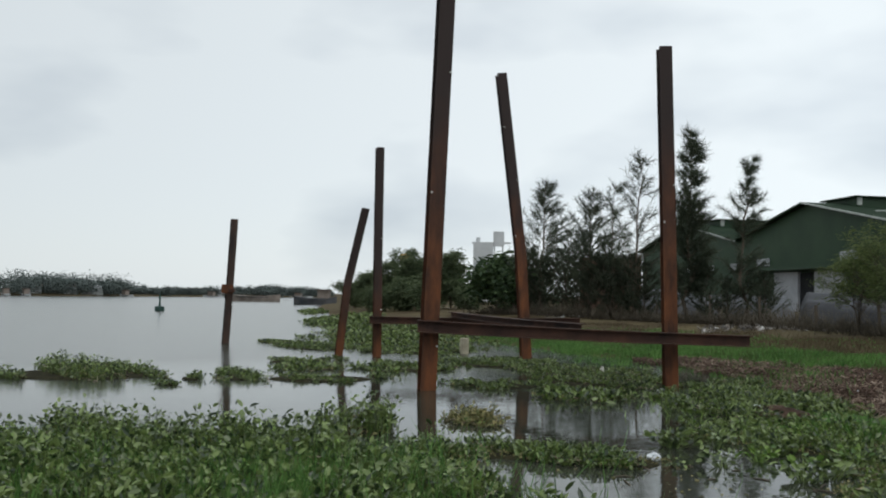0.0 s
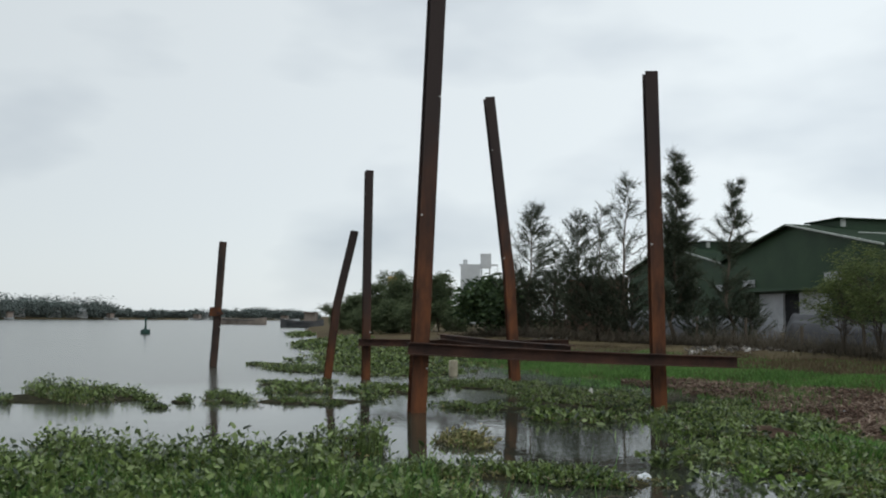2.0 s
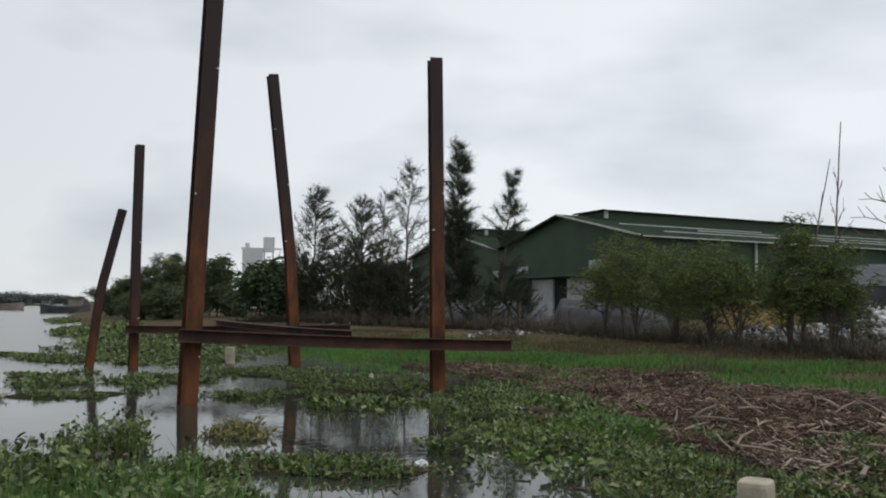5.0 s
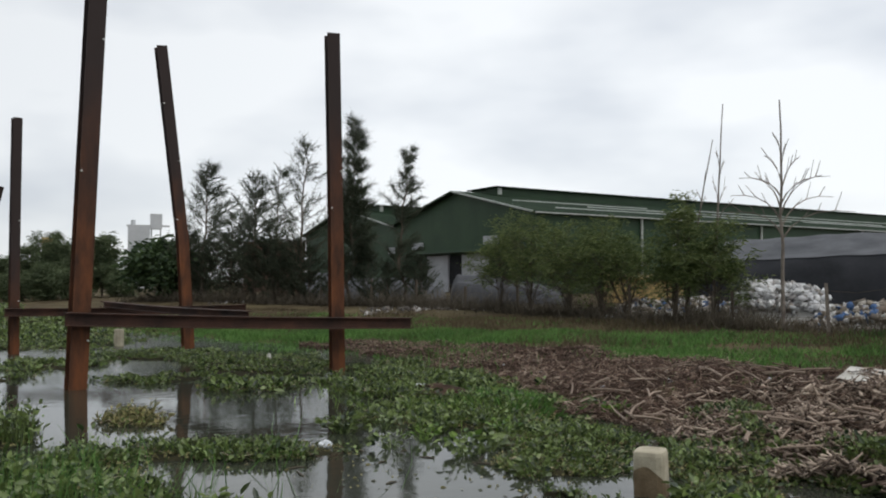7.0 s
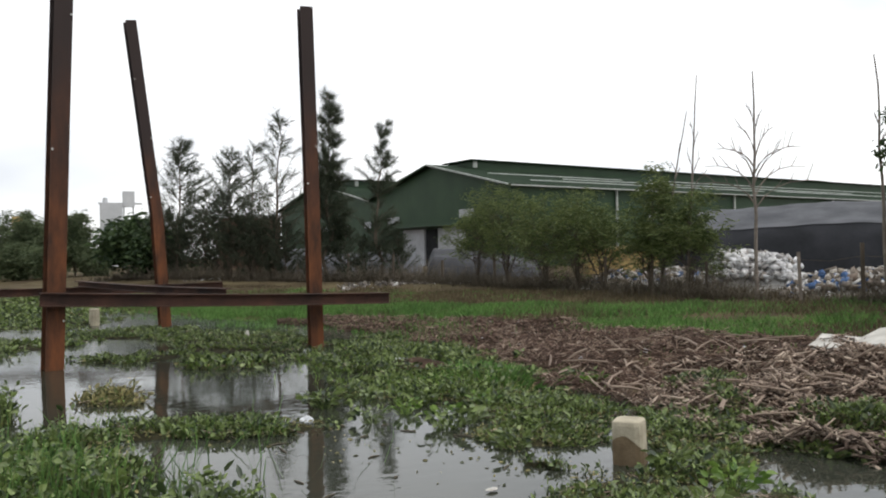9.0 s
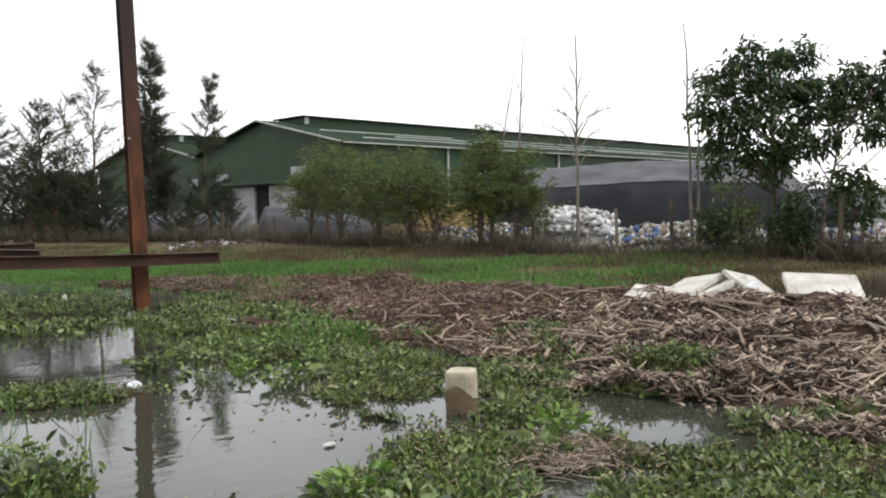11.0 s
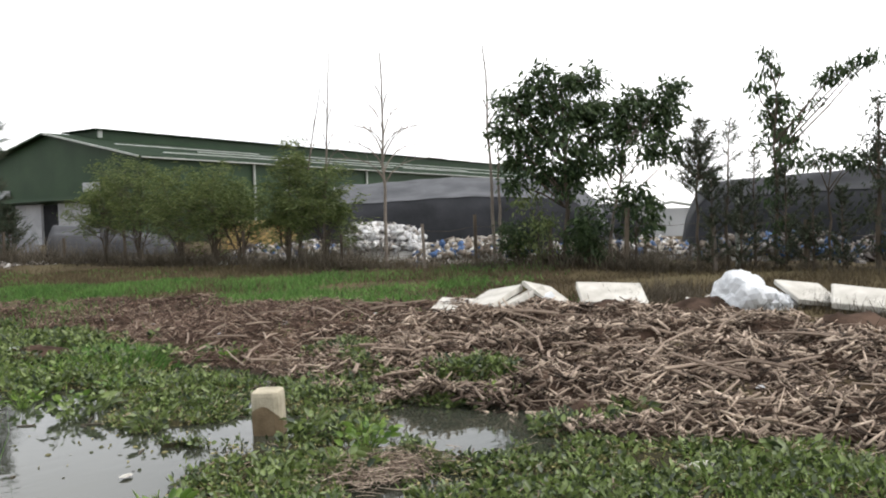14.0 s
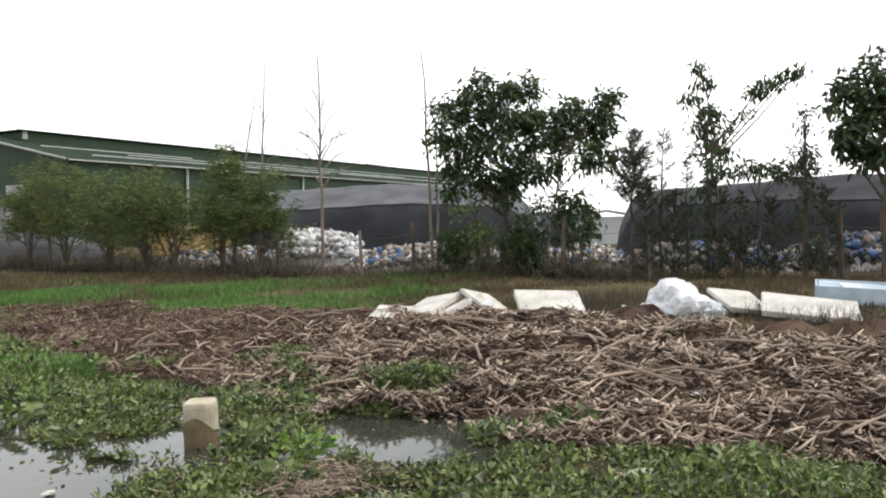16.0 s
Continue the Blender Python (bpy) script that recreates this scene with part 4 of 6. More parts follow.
# broad-leaved clumps standing out of the near mats
for k in range(26):
    tx, ty = rng.uniform(2.6, 7.6), rng.uniform(2.4, 11.5)
    if any(float(ellipse_value(np.array(tx), np.array(ty), *h)) < 1.25 for h in HOLES) or math.hypot(tx, ty) < 4.2 or gz(tx, ty) > 0.12:
        continue
    n_ = int(rng.integers(25, 60))
    w = rng.uniform(0, 6.28, n_)
    r_ = rng.uniform(0.04, 0.26, n_)
    zz = max(gz(tx, ty), 0) + rng.uniform(0.05, 0.2, n_)
    foot = np.stack([tx + 0.4 * r_ * np.cos(w), ty + 0.4 * r_ * np.sin(w), np.full(n_, max(gz(tx, ty), 0))], 1)
    top = np.stack([tx + r_ * np.cos(w), ty + r_ * np.sin(w), zz], 1)
    s_ = rng.uniform(0.035, 0.065, n_)
    dirs = np.stack([np.cos(w), np.sin(w), rng.normal(0.3, 0.4, n_)], 1)
    tagged(new("broadleaf_clump", raw_mesh("broadleaf_clump", [blades(top, dirs, s_ * 1.9, s_, rng, rim=7, cup=0.12), blades(foot, top - foot, np.linalg.norm(top - foot, axis=1), 0.012, rng, rim=3, cup=0.06)], M_HYA_NEW if k % 3 == 0 else M_HYA)), "clump of taller oval green leaves among floating plants", "water plants", "broad-leaved clumps", "stuff")

lx, ly = rng.uniform(1.0, 4.6, 240), rng.uniform(5.6, 10.2, 240)
ok = wave(lx, ly, 2.1, 3) > 0.05
lx, ly = lx[ok], ly[ok]
flat = np.stack([rng.normal(0, 1, len(lx)), rng.normal(0, 1, len(lx)), np.zeros(len(lx))], 1)
tagged(new("leaf_scraps", raw_mesh("leaf_scraps", [blades(np.stack([lx, ly, np.full(len(lx), 0.006)], 1), flat, rng.uniform(0.02, 0.07, len(lx)), 0.025, rng, rim=4, cup=0.02)], M_HYA_DRY)), "small leaf scraps floating on the pond", "leaf litter", kind="stuff")


# ---- trees ----
def tree_limbs(rng, height, trunk_r, limbs, first=0.35, up=0.7, reach=0.35, wobble=0.03, lean=(0, 0), twigs=4, twig_len=0.4):
    """Trunk, limbs and twigs as tubes; returns the geometry and the points from which leaves grow."""
    g, tips = Geo(), []
    k = 7
    spine = [Vector((lean[0] * (i / k) ** 1.5 * height + rng.normal(0, wobble) * height * 0.3 * (i > 0), lean[1] * (i / k) * height + rng.normal(0, wobble) * height * 0.3 * (i > 0), height * i / k)) for i in range(k + 1)]
    g.tube(spine, [trunk_r * (1 - 0.85 * i / k) for i in range(k + 1)], 7)
    for j in range(limbs):
        f = first + (0.97 - first) * (j + rng.uniform(0, 0.8)) / limbs
        i = min(int(f * k), k - 1)
        p = spine[i].lerp(spine[i + 1], f * k - i)
        a = j * 2.4 + rng.uniform(-0.5, 0.5)
        L = height * reach * (1.15 - 0.75 * (f - first) / (1 - first)) * rng.uniform(0.55, 1.35)
        d = Vector((math.cos(a), math.sin(a), up * rng.uniform(0.2, 1.8))).normalized()
        m = p + d * L * 0.5 + Vector((0, 0, L * 0.02))
        e = p + d * L + Vector((0, 0, L * 0.10))
        r = trunk_r * (1 - 0.8 * f) * 0.55
        g.tube([p, m, e], [r, r * 0.7, r * 0.25], 5)
        tips.append((e, d))
        for _ in range(twigs):
            q = p.lerp(e, rng.uniform(0.35, 1.0))
            dd = (d + Vector(rng.normal(0, 0.6, 3))).normalized()
            ee = q + dd * L * twig_len * rng.uniform(0.5, 1.1)
            g.tube([q, ee], [r * 0.4, r * 0.15], 4)
            tips.append((ee, dd))
    tips.append((spine[-1], Vector((0, 0, 1))))
    return g, tips


TREES = [0]


def leafy_tree(x, y, height, label, limbs=12, leaf=0.11, leaves=70, clump=0.42, trunk_r=0.09, first=0.3, up=0.7, reach=0.34, lean=(0, 0), material=None, name="tree", category="tree", bark=None, droop=0.0, twigs=4, squash=0.8, z=None):
    TREES[0] += 1
    rng = np.random.default_rng(500 + TREES[0])
    ob = thing(name, x, y, gz(x, y) - 0.05 if z is None else z, label, category)
    g, tips = tree_limbs(rng, height, trunk_r, limbs, first, up, reach, 0.03, lean, twigs)
    part("trunk", g, bark or M_BARK, ob)
    c = np.array([tuple(p) for p, d in tips])
    n = leaves
    pos = np.repeat(c, n, 0) + np.clip(rng.normal(0, clump * 0.5, (len(c) * n, 3)), -clump, clump) * np.array([1, 1, squash])
    d = unit_dirs(rng, len(pos), -0.25 - droop)
    s = leaf * rng.uniform(0.6, 1.4, len(pos))
    part("crown", raw_mesh("crown", [blades(pos, d, s * 1.5, s * 0.62, rng)], material or M_LEAF), M_LEAF, ob)
    return ob


def shrub(x, y, height, label, stems=6, spread=0.5, leaf=0.09, leaves=26, clump=0.27, material=None, name="shrub", category="shrub", droop=0.2, limbs=7, first=0.25, r=0.035, reach=0.3):
    """Several stems from one foot, each with its own limbs and small clumps of leaves."""
    TREES[0] += 1
    rng = np.random.default_rng(500 + TREES[0])
    ob = thing(name, x, y, gz(x, y) - 0.05, label, category)
    P = []
    for k in range(stems):
        a = 2 * math.pi * k / stems + rng.uniform(-0.4, 0.4)
        lean = spread * rng.uniform(0.3, 1.0) * (0 if k == 0 else 1)
        h = height * (1.0 if k == 0 else rng.uniform(0.62, 0.98)) * 0.95
        g, tips = tree_limbs(rng, h, r, limbs, first, 0.8, reach, 0.04, (math.cos(a) * lean, math.sin(a) * lean), 3, 0.5)
        part("stem", g, M_BARK, ob)
        P += [tuple(p) for p, d in tips]
    c = np.array(P)
    pos = np.repeat(c, leaves, 0) + rng.normal(0, clump * 0.55, (len(c) * leaves, 3)) * np.array([1, 1, 0.75])
    pos = pos[pos[:, 2] > 0.1]
    s = leaf * rng.uniform(0.5, 1.5, len(pos))
    part("crown", raw_mesh("crown", [blades(pos, unit_dirs(rng, len(pos), -droop), s * 1.9, s * 0.30, rng)], material or M_LEAF2), M_LEAF2, ob)
    return ob


def shrub_at(az, el, label, extra=0.0, **kw):
    x, y = fence_point(az)
    x, y = x + extra * math.sin(radians(az)), y + extra * math.cos(radians(az))
    return shrub(x, y, top_height(az, el, x, y), label, **kw)


def casuarina(x, y, height, label, wide=0.2, dense=1.0, sweep=(0.25, 0.0), first=0.12, ragged=0.3, tier=0.0, z=None, tw=0.022):
    """A narrow tree with swept-up branches and long drooping needle twigs."""
    TREES[0] += 1
    rng = np.random.default_rng(700 + TREES[0])
    ob = thing("casuarina_tree", x, y, gz(x, y) - 0.05 if z is None else z, label, "tree", "casuarina trees along the fence")
    k = 8
    sx, sy = sweep
    spine = [Vector((sx * 0.10 * height * (i / k) ** 3 + rng.normal(0, 0.012) * height * (i > 0), sy * 0.2 * height * (i / k) ** 3, height * i / k)) for i in range(k + 1)]
    g = Geo().tube(spine, [0.011 * height * (1 - 0.9 * i / k) + 0.004 for i in range(k + 1)], 6)
    P, D = [], []
    for j in range(int(46 * dense) + 10):
        f = first + (0.98 - first) * rng.uniform(0, 1)
        i = min(int(f * k), k - 1)
        p = spine[i].lerp(spine[i + 1], f * k - i)
        a = rng.uniform(0, 2 * math.pi)
        shape = (1 - f) ** 0.75 * 0.9 + 0.10 + tier * math.exp(-((f - 0.62) / 0.06) ** 2)
        L = height * wide * shape * rng.uniform(1 - ragged, 1 + ragged * 1.6)
        d = Vector((math.cos(a) + sx, math.sin(a) + sy, rng.uniform(0.35, 1.1))).normalized()
        m, e = p + d * L * 0.55, p + d * L + Vector((sx, sy, 0.2)) * L * 0.25
        g.tube([p, m, e], [0.0035 * height * (1 - f) + 0.006, 0.006, 0.003], 4)
        for _ in range(int(26 * dense * (0.4 + L / (height * wide)))):
            q = p.lerp(e, rng.uniform(0.2, 1.02))
            P.append(tuple(q))
            dd = d * rng.uniform(0.2, 1.0) + Vector((sx * 0.8 + rng.normal(0, 0.45), sy + rng.normal(0, 0.45), rng.normal(0.05, 0.5)))
            D.append(tuple(dd))
    part("trunk", g, M_BARK, ob)
    P, D = np.array(P), np.array(D)
    part("needles", raw_mesh("needles", [blades(P, D, height * 0.045 * rng.uniform(0.5, 1.5, len(P)), tw, rng, rim=3, cup=-0.15)], M_NEEDLE), M_NEEDLE, ob)
    return ob


def top_height(az, el, x, y):
    """Height over the ground of a top seen at an elevation from the landing."""
    return 2.0 + math.hypot(x, y) * math.tan(radians(el)) - gz(x, y)


def at_fence(az, extra=0.0):
    x, y = fence_point(az)
    return x + extra * math.sin(radians(az)), y + extra * math.cos(radians(az))


def casuarina_at(az, el, label, extra=0.0, **kw):
    x, y = at_fence(az, extra)
    return casuarina(x, y, top_height(az, el, x, y), label, **kw)


def leafy_at(az, el, label, extra=0.0, **kw):
    x, y = at_fence(az, extra)
    return leafy_tree(x, y, top_height(az, el, x, y), label, **kw)


casuarina_at(6.6, 7.6, "dark feathery casuarina with upswept branches", wide=0.32, dense=2.4, sweep=(0.3, 0), tw=0.026)
casuarina_at(5.2, 4.0, "dense dark casuarina sapling", wide=0.34, dense=1.3, tw=0.024)
casuarina_at(8.3, 4.6, "thin grey casuarina sapling", wide=0.3, dense=0.9, tw=0.03)
casuarina_at(9.8, 7.0, "dark ragged casuarina by the fence", wide=0.3, dense=2.4, sweep=(0.2, 0), ragged=0.6, tw=0.026)
casuarina_at(11.2, 7.6, "airy pale casuarina by the fence", wide=0.28, dense=1.3, sweep=(0.25, 0), ragged=0.4, extra=1.0)
casuarina_at(12.8, 9.2, "tall airy casuarina with sparse twigs", wide=0.3, dense=1.5, sweep=(0.3, 0), ragged=0.5, tw=0.024)
casuarina_at(16.2, 11.0, "tall narrow dark casuarina", wide=0.14, dense=3.0, sweep=(0.2, 0), ragged=0.4, tw=0.026)
casuarina_at(19.6, 9.2, "slender casuarina with spreading side branches", wide=0.14, dense=2.0, sweep=(0.3, 0), tier=0.4, tw=0.022)
leafy_at(3.9, 1.9, "dark green bush before the trees", limbs=14, leaf=0.3, leaves=60, clump=1.0, first=0.05, reach=0.6, trunk_r=0.1, name="bush", category="bush")
leafy_at(5.0, 1.5, "dark rounded bush at the fence", limbs=12, leaf=0.26, leaves=60, clump=0.9, first=0.05, reach=0.6, trunk_r=0.1, name="bush", category="bush")

for az, el, w in ((5.8, 3.2, 0.42), (7.4, 2.6, 0.45), (6.5, 1.8, 0.55), (8.2, 3.4, 0.4), (9.0, 3.2, 0.45), (9.9, 2.0, 0.55), (10.8, 3.6, 0.4), (11.3, 2.6, 0.5), (12.6, 2.9, 0.45), (11.8, 2.0, 0.45), (13.4, 2.4, 0.4), (15.0, 1.6, 0.45), (17.3, 2.2, 0.36), (18.6, 1.4, 0.45), (20.8, 1.8, 0.36)):
    casuarina_at(az, el, "low dark casuarina sapling in the undergrowth", wide=w, dense=1.9, sweep=(0.1, 0), first=0.05, ragged=0.5, tw=0.026, extra=0.6 * math.sin(az * 7))

# bushes on the far left bank
for az, d, el, w in ((-6.0, 92, 0.9, 0.9), (-5.0, 84, 1.6, 0.8), (-3.6, 84, 2.3, 0.62), (-2.1, 82, 3.0, 0.5), (-0.6, 80, 2.4, 0.6), (0.5, 76, 3.0, 0.28), (1.6, 74, 0.5, 0.7), (-2.9, 74, 1.2, 0.9), (-1.3, 72, 0.9, 0.9), (-4.6, 76, 0.6, 1.0)):
    bx_, by_ = polar(az, d)
    shrub(bx_, by_, top_height(az, el - 0.1, bx_, by_), "dense green bush on the river bank", stems=8, spread=w * 0.9, leaf=0.2, leaves=44, clump=0.5, name="bush", category="bush", limbs=7, first=0.12, r=0.06, reach=0.28, material=M_LEAF3)

# shrubs before the warehouse
FEATHER = dict(leaf=0.085, leaves=24, clump=0.24, reach=0.48, first=0.2, limbs=9)
shrub_at(26.2, 3.2, "wispy green shrub before the warehouse", stems=5, spread=0.42, **FEATHER)
shrub_at(28.2, 4.6, "feathery green shrub by the fence", stems=7, spread=0.40, **FEATHER)
shrub_at(30.6, 4.4, "wide feathery green shrub by the fence", stems=7, spread=0.44, **FEATHER)
shrub_at(32.8, 4.3, "feathery olive-green shrub by the fence", stems=6, spread=0.38, **FEATHER)
shrub_at(34.4, 2.6, "low wispy shrub by the fence", stems=5, spread=0.5, **FEATHER)
shrub_at(38.2, 6.1, "slender green young tree by the fence", stems=3, spread=0.10, limbs=10, leaves=26, reach=0.24, clump=0.2, name="young_tree", category="tree")
shrub_at(37.4, 3.4, "leafy green shrub under the young tree", stems=5, spread=0.34, leaves=26, clump=0.24, reach=0.4)
shrub_at(40.0, 4.1, "leafy green young tree by the fence", stems=5, spread=0.30, limbs=8, leaves=28, reach=0.36, clump=0.22, name="young_tree", category="tree")


def fan_tree(az, el, label, arcs, r=0.04, lean=0.0):
    """A leafless tree: one stem, and long thin branches (side, start, length) that rise and arch outwards."""
    x, y = at_fence(az)
    TREES[0] += 1
    rng = np.random.default_rng(900 + TREES[0])
    ob = thing("bare_tree", x, y, gz(x, y) - 0.05, label, "bare tree")
    high = top_height(az, el, x, y)
    side, deep = Vector((math.cos(radians(az)), -math.sin(radians(az)), 0)), Vector((math.sin(radians(az)), math.cos(radians(az)), 0))
    stem = [side * (lean * high * (i / 8) ** 1.6 + rng.normal(0, 0.02)) + Vector((0, 0, high * i / 8)) for i in range(9)]
    part("trunk", Geo().tube(stem, [r * (1.15 - 0.8 * i / 8) for i in range(9)], 7), M_PALEBARK, ob)
    for s_, f, L in arcs:
        i = min(int(f * 8), 7)
        p = stem[i].lerp(stem[i + 1], f * 8 - i)
        q = (side * s_ + deep * rng.uniform(-0.7, 0.7)).normalized()
        pts = [p + q * L * k / 5 * (0.5 + 0.1 * k) * abs(s_) + Vector((0, 0, L * (0.30 * k - 0.024 * k * k * (0.6 + abs(s_))) * 0.62)) for k in range(6)]
        g = Geo().tube(pts, [r * 0.45, r * 0.4, r * 0.35, r * 0.3, r * 0.24, r * 0.16], 4)
        for k in (2, 3, 4):
            e = pts[k] + (q * rng.uniform(0.1, 0.5) + Vector((0, 0, rng.uniform(0.3, 0.8)))).normalized() * L * rng.uniform(0.12, 0.28)
            g.tube([pts[k], e], [r * 0.24, r * 0.14], 4)
        part("branch", g, M_PALEBARK, ob)
    return ob


fan_tree(39.9, 11.4, "thin leafless sapling with upright twigs", [(0.35, 0.5, 1.5), (-0.3, 0.55, 1.2), (0.25, 0.62, 1.3), (-0.2, 0.7, 0.9), (0.5, 0.45, 1.2)], 0.038, 0.05)
fan_tree(38.3, 9.2, "thin leafless leaning stem", [(0.4, 0.6, 0.9), (-0.4, 0.66, 0.6), (0.3, 0.75, 0.7)], 0.034, 0.14)
fan_tree(44.0, 11.4, "leafless tree with fan of thin arching branches", [(0.95, 0.40, 2.0), (-0.9, 0.42, 1.6), (0.8, 0.45, 2.1), (-0.75, 0.48, 1.7), (0.6, 0.50, 2.0), (-0.5, 0.53, 1.7), (0.9, 0.55, 1.6), (-0.85, 0.58, 1.3), (0.45, 0.6, 1.6), (-0.35, 0.64, 1.3), (0.3, 0.70, 1.2), (-0.25, 0.76, 0.9)], 0.05)
fan_tree(51.3, 11.7, "tall thin bare bamboo pole", [(0.3, 0.62, 0.6), (-0.3, 0.7, 0.5)], 0.045, -0.03)
fan_tree(51.7, 5.0, "short pale bare pole by the fence", [(-0.3, 0.8, 0.3)], 0.05, 0.0)

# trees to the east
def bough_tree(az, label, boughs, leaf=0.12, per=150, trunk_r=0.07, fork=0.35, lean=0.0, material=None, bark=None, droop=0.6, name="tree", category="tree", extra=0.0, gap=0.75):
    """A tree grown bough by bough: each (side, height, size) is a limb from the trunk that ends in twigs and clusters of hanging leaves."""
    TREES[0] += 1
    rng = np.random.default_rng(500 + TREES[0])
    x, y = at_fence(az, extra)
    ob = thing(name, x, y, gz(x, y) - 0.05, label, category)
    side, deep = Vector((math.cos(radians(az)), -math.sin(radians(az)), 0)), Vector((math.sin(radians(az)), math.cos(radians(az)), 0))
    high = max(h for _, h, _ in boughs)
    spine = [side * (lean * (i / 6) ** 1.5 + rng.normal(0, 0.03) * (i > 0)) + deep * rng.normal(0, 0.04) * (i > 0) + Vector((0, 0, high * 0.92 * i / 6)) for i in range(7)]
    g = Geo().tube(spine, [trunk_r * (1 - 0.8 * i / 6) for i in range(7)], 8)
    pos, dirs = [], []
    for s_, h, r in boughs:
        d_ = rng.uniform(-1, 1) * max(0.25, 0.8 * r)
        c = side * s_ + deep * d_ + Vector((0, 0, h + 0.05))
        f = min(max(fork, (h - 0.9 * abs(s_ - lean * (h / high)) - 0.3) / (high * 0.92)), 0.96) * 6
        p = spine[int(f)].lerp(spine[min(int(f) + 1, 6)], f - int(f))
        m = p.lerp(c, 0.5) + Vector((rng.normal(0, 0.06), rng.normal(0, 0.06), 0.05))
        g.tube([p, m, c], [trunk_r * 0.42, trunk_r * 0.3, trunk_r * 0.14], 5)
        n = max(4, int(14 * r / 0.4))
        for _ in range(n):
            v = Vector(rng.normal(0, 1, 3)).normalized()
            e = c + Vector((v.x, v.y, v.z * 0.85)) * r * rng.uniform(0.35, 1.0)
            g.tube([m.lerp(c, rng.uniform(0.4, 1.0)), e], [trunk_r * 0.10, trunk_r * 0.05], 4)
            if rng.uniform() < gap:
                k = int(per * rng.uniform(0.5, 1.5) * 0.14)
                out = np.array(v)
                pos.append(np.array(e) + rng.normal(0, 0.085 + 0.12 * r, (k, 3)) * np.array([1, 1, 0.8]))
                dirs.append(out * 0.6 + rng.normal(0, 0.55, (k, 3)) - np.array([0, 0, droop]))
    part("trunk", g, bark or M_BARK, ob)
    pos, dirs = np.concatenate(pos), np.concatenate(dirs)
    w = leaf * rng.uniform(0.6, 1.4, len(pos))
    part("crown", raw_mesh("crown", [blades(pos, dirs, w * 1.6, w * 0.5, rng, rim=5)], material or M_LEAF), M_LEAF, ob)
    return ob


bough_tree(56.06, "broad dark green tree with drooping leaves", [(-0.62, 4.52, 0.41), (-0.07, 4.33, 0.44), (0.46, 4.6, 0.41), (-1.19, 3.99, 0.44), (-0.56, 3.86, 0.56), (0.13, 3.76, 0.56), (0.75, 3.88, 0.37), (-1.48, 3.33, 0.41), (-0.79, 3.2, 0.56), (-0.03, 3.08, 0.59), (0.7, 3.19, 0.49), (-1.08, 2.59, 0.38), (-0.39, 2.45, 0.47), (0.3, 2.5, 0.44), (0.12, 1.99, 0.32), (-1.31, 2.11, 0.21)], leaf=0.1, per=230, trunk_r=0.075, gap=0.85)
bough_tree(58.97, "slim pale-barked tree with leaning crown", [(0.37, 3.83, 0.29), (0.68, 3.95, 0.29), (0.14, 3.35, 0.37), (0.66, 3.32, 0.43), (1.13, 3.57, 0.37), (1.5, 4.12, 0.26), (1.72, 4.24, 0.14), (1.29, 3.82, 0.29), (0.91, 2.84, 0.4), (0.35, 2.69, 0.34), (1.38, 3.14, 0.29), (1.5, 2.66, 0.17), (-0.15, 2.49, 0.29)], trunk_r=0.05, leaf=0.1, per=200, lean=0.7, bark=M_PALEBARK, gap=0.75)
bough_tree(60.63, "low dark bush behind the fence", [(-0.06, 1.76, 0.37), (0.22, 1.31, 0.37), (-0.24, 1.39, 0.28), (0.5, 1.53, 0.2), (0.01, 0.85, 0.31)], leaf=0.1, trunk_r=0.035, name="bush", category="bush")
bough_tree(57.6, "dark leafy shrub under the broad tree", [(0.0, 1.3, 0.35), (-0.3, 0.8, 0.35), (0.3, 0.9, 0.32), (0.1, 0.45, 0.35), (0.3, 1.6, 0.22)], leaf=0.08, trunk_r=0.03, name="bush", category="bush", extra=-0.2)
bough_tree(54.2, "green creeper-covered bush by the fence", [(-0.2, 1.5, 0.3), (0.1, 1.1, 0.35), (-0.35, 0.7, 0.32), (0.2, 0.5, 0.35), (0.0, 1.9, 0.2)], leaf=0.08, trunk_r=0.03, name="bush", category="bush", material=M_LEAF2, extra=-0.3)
casuarina_at(64.5, 6.2, "blue-green casuarina with fan-shaped crown", wide=0.25, dense=1.7, sweep=(0.05, -0.2), first=0.5, tw=0.016)
casuarina_at(66.3, 6.3, "thin grey-green casuarina by the fence", wide=0.16, dense=0.7, sweep=(0.05, -0.2), first=0.3, tw=0.015)
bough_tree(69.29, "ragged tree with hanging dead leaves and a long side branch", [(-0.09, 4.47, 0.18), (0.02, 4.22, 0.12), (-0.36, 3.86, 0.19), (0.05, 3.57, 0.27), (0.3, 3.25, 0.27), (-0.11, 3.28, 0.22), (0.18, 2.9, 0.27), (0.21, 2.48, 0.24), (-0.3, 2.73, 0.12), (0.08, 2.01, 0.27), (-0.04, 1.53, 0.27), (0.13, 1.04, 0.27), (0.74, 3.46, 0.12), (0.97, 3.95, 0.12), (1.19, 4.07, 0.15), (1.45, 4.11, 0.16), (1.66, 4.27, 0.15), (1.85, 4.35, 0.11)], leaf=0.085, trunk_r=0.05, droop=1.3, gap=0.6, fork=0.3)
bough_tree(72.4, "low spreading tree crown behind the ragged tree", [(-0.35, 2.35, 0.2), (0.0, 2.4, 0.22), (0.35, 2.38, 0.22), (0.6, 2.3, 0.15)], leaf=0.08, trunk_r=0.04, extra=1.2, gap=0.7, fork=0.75)
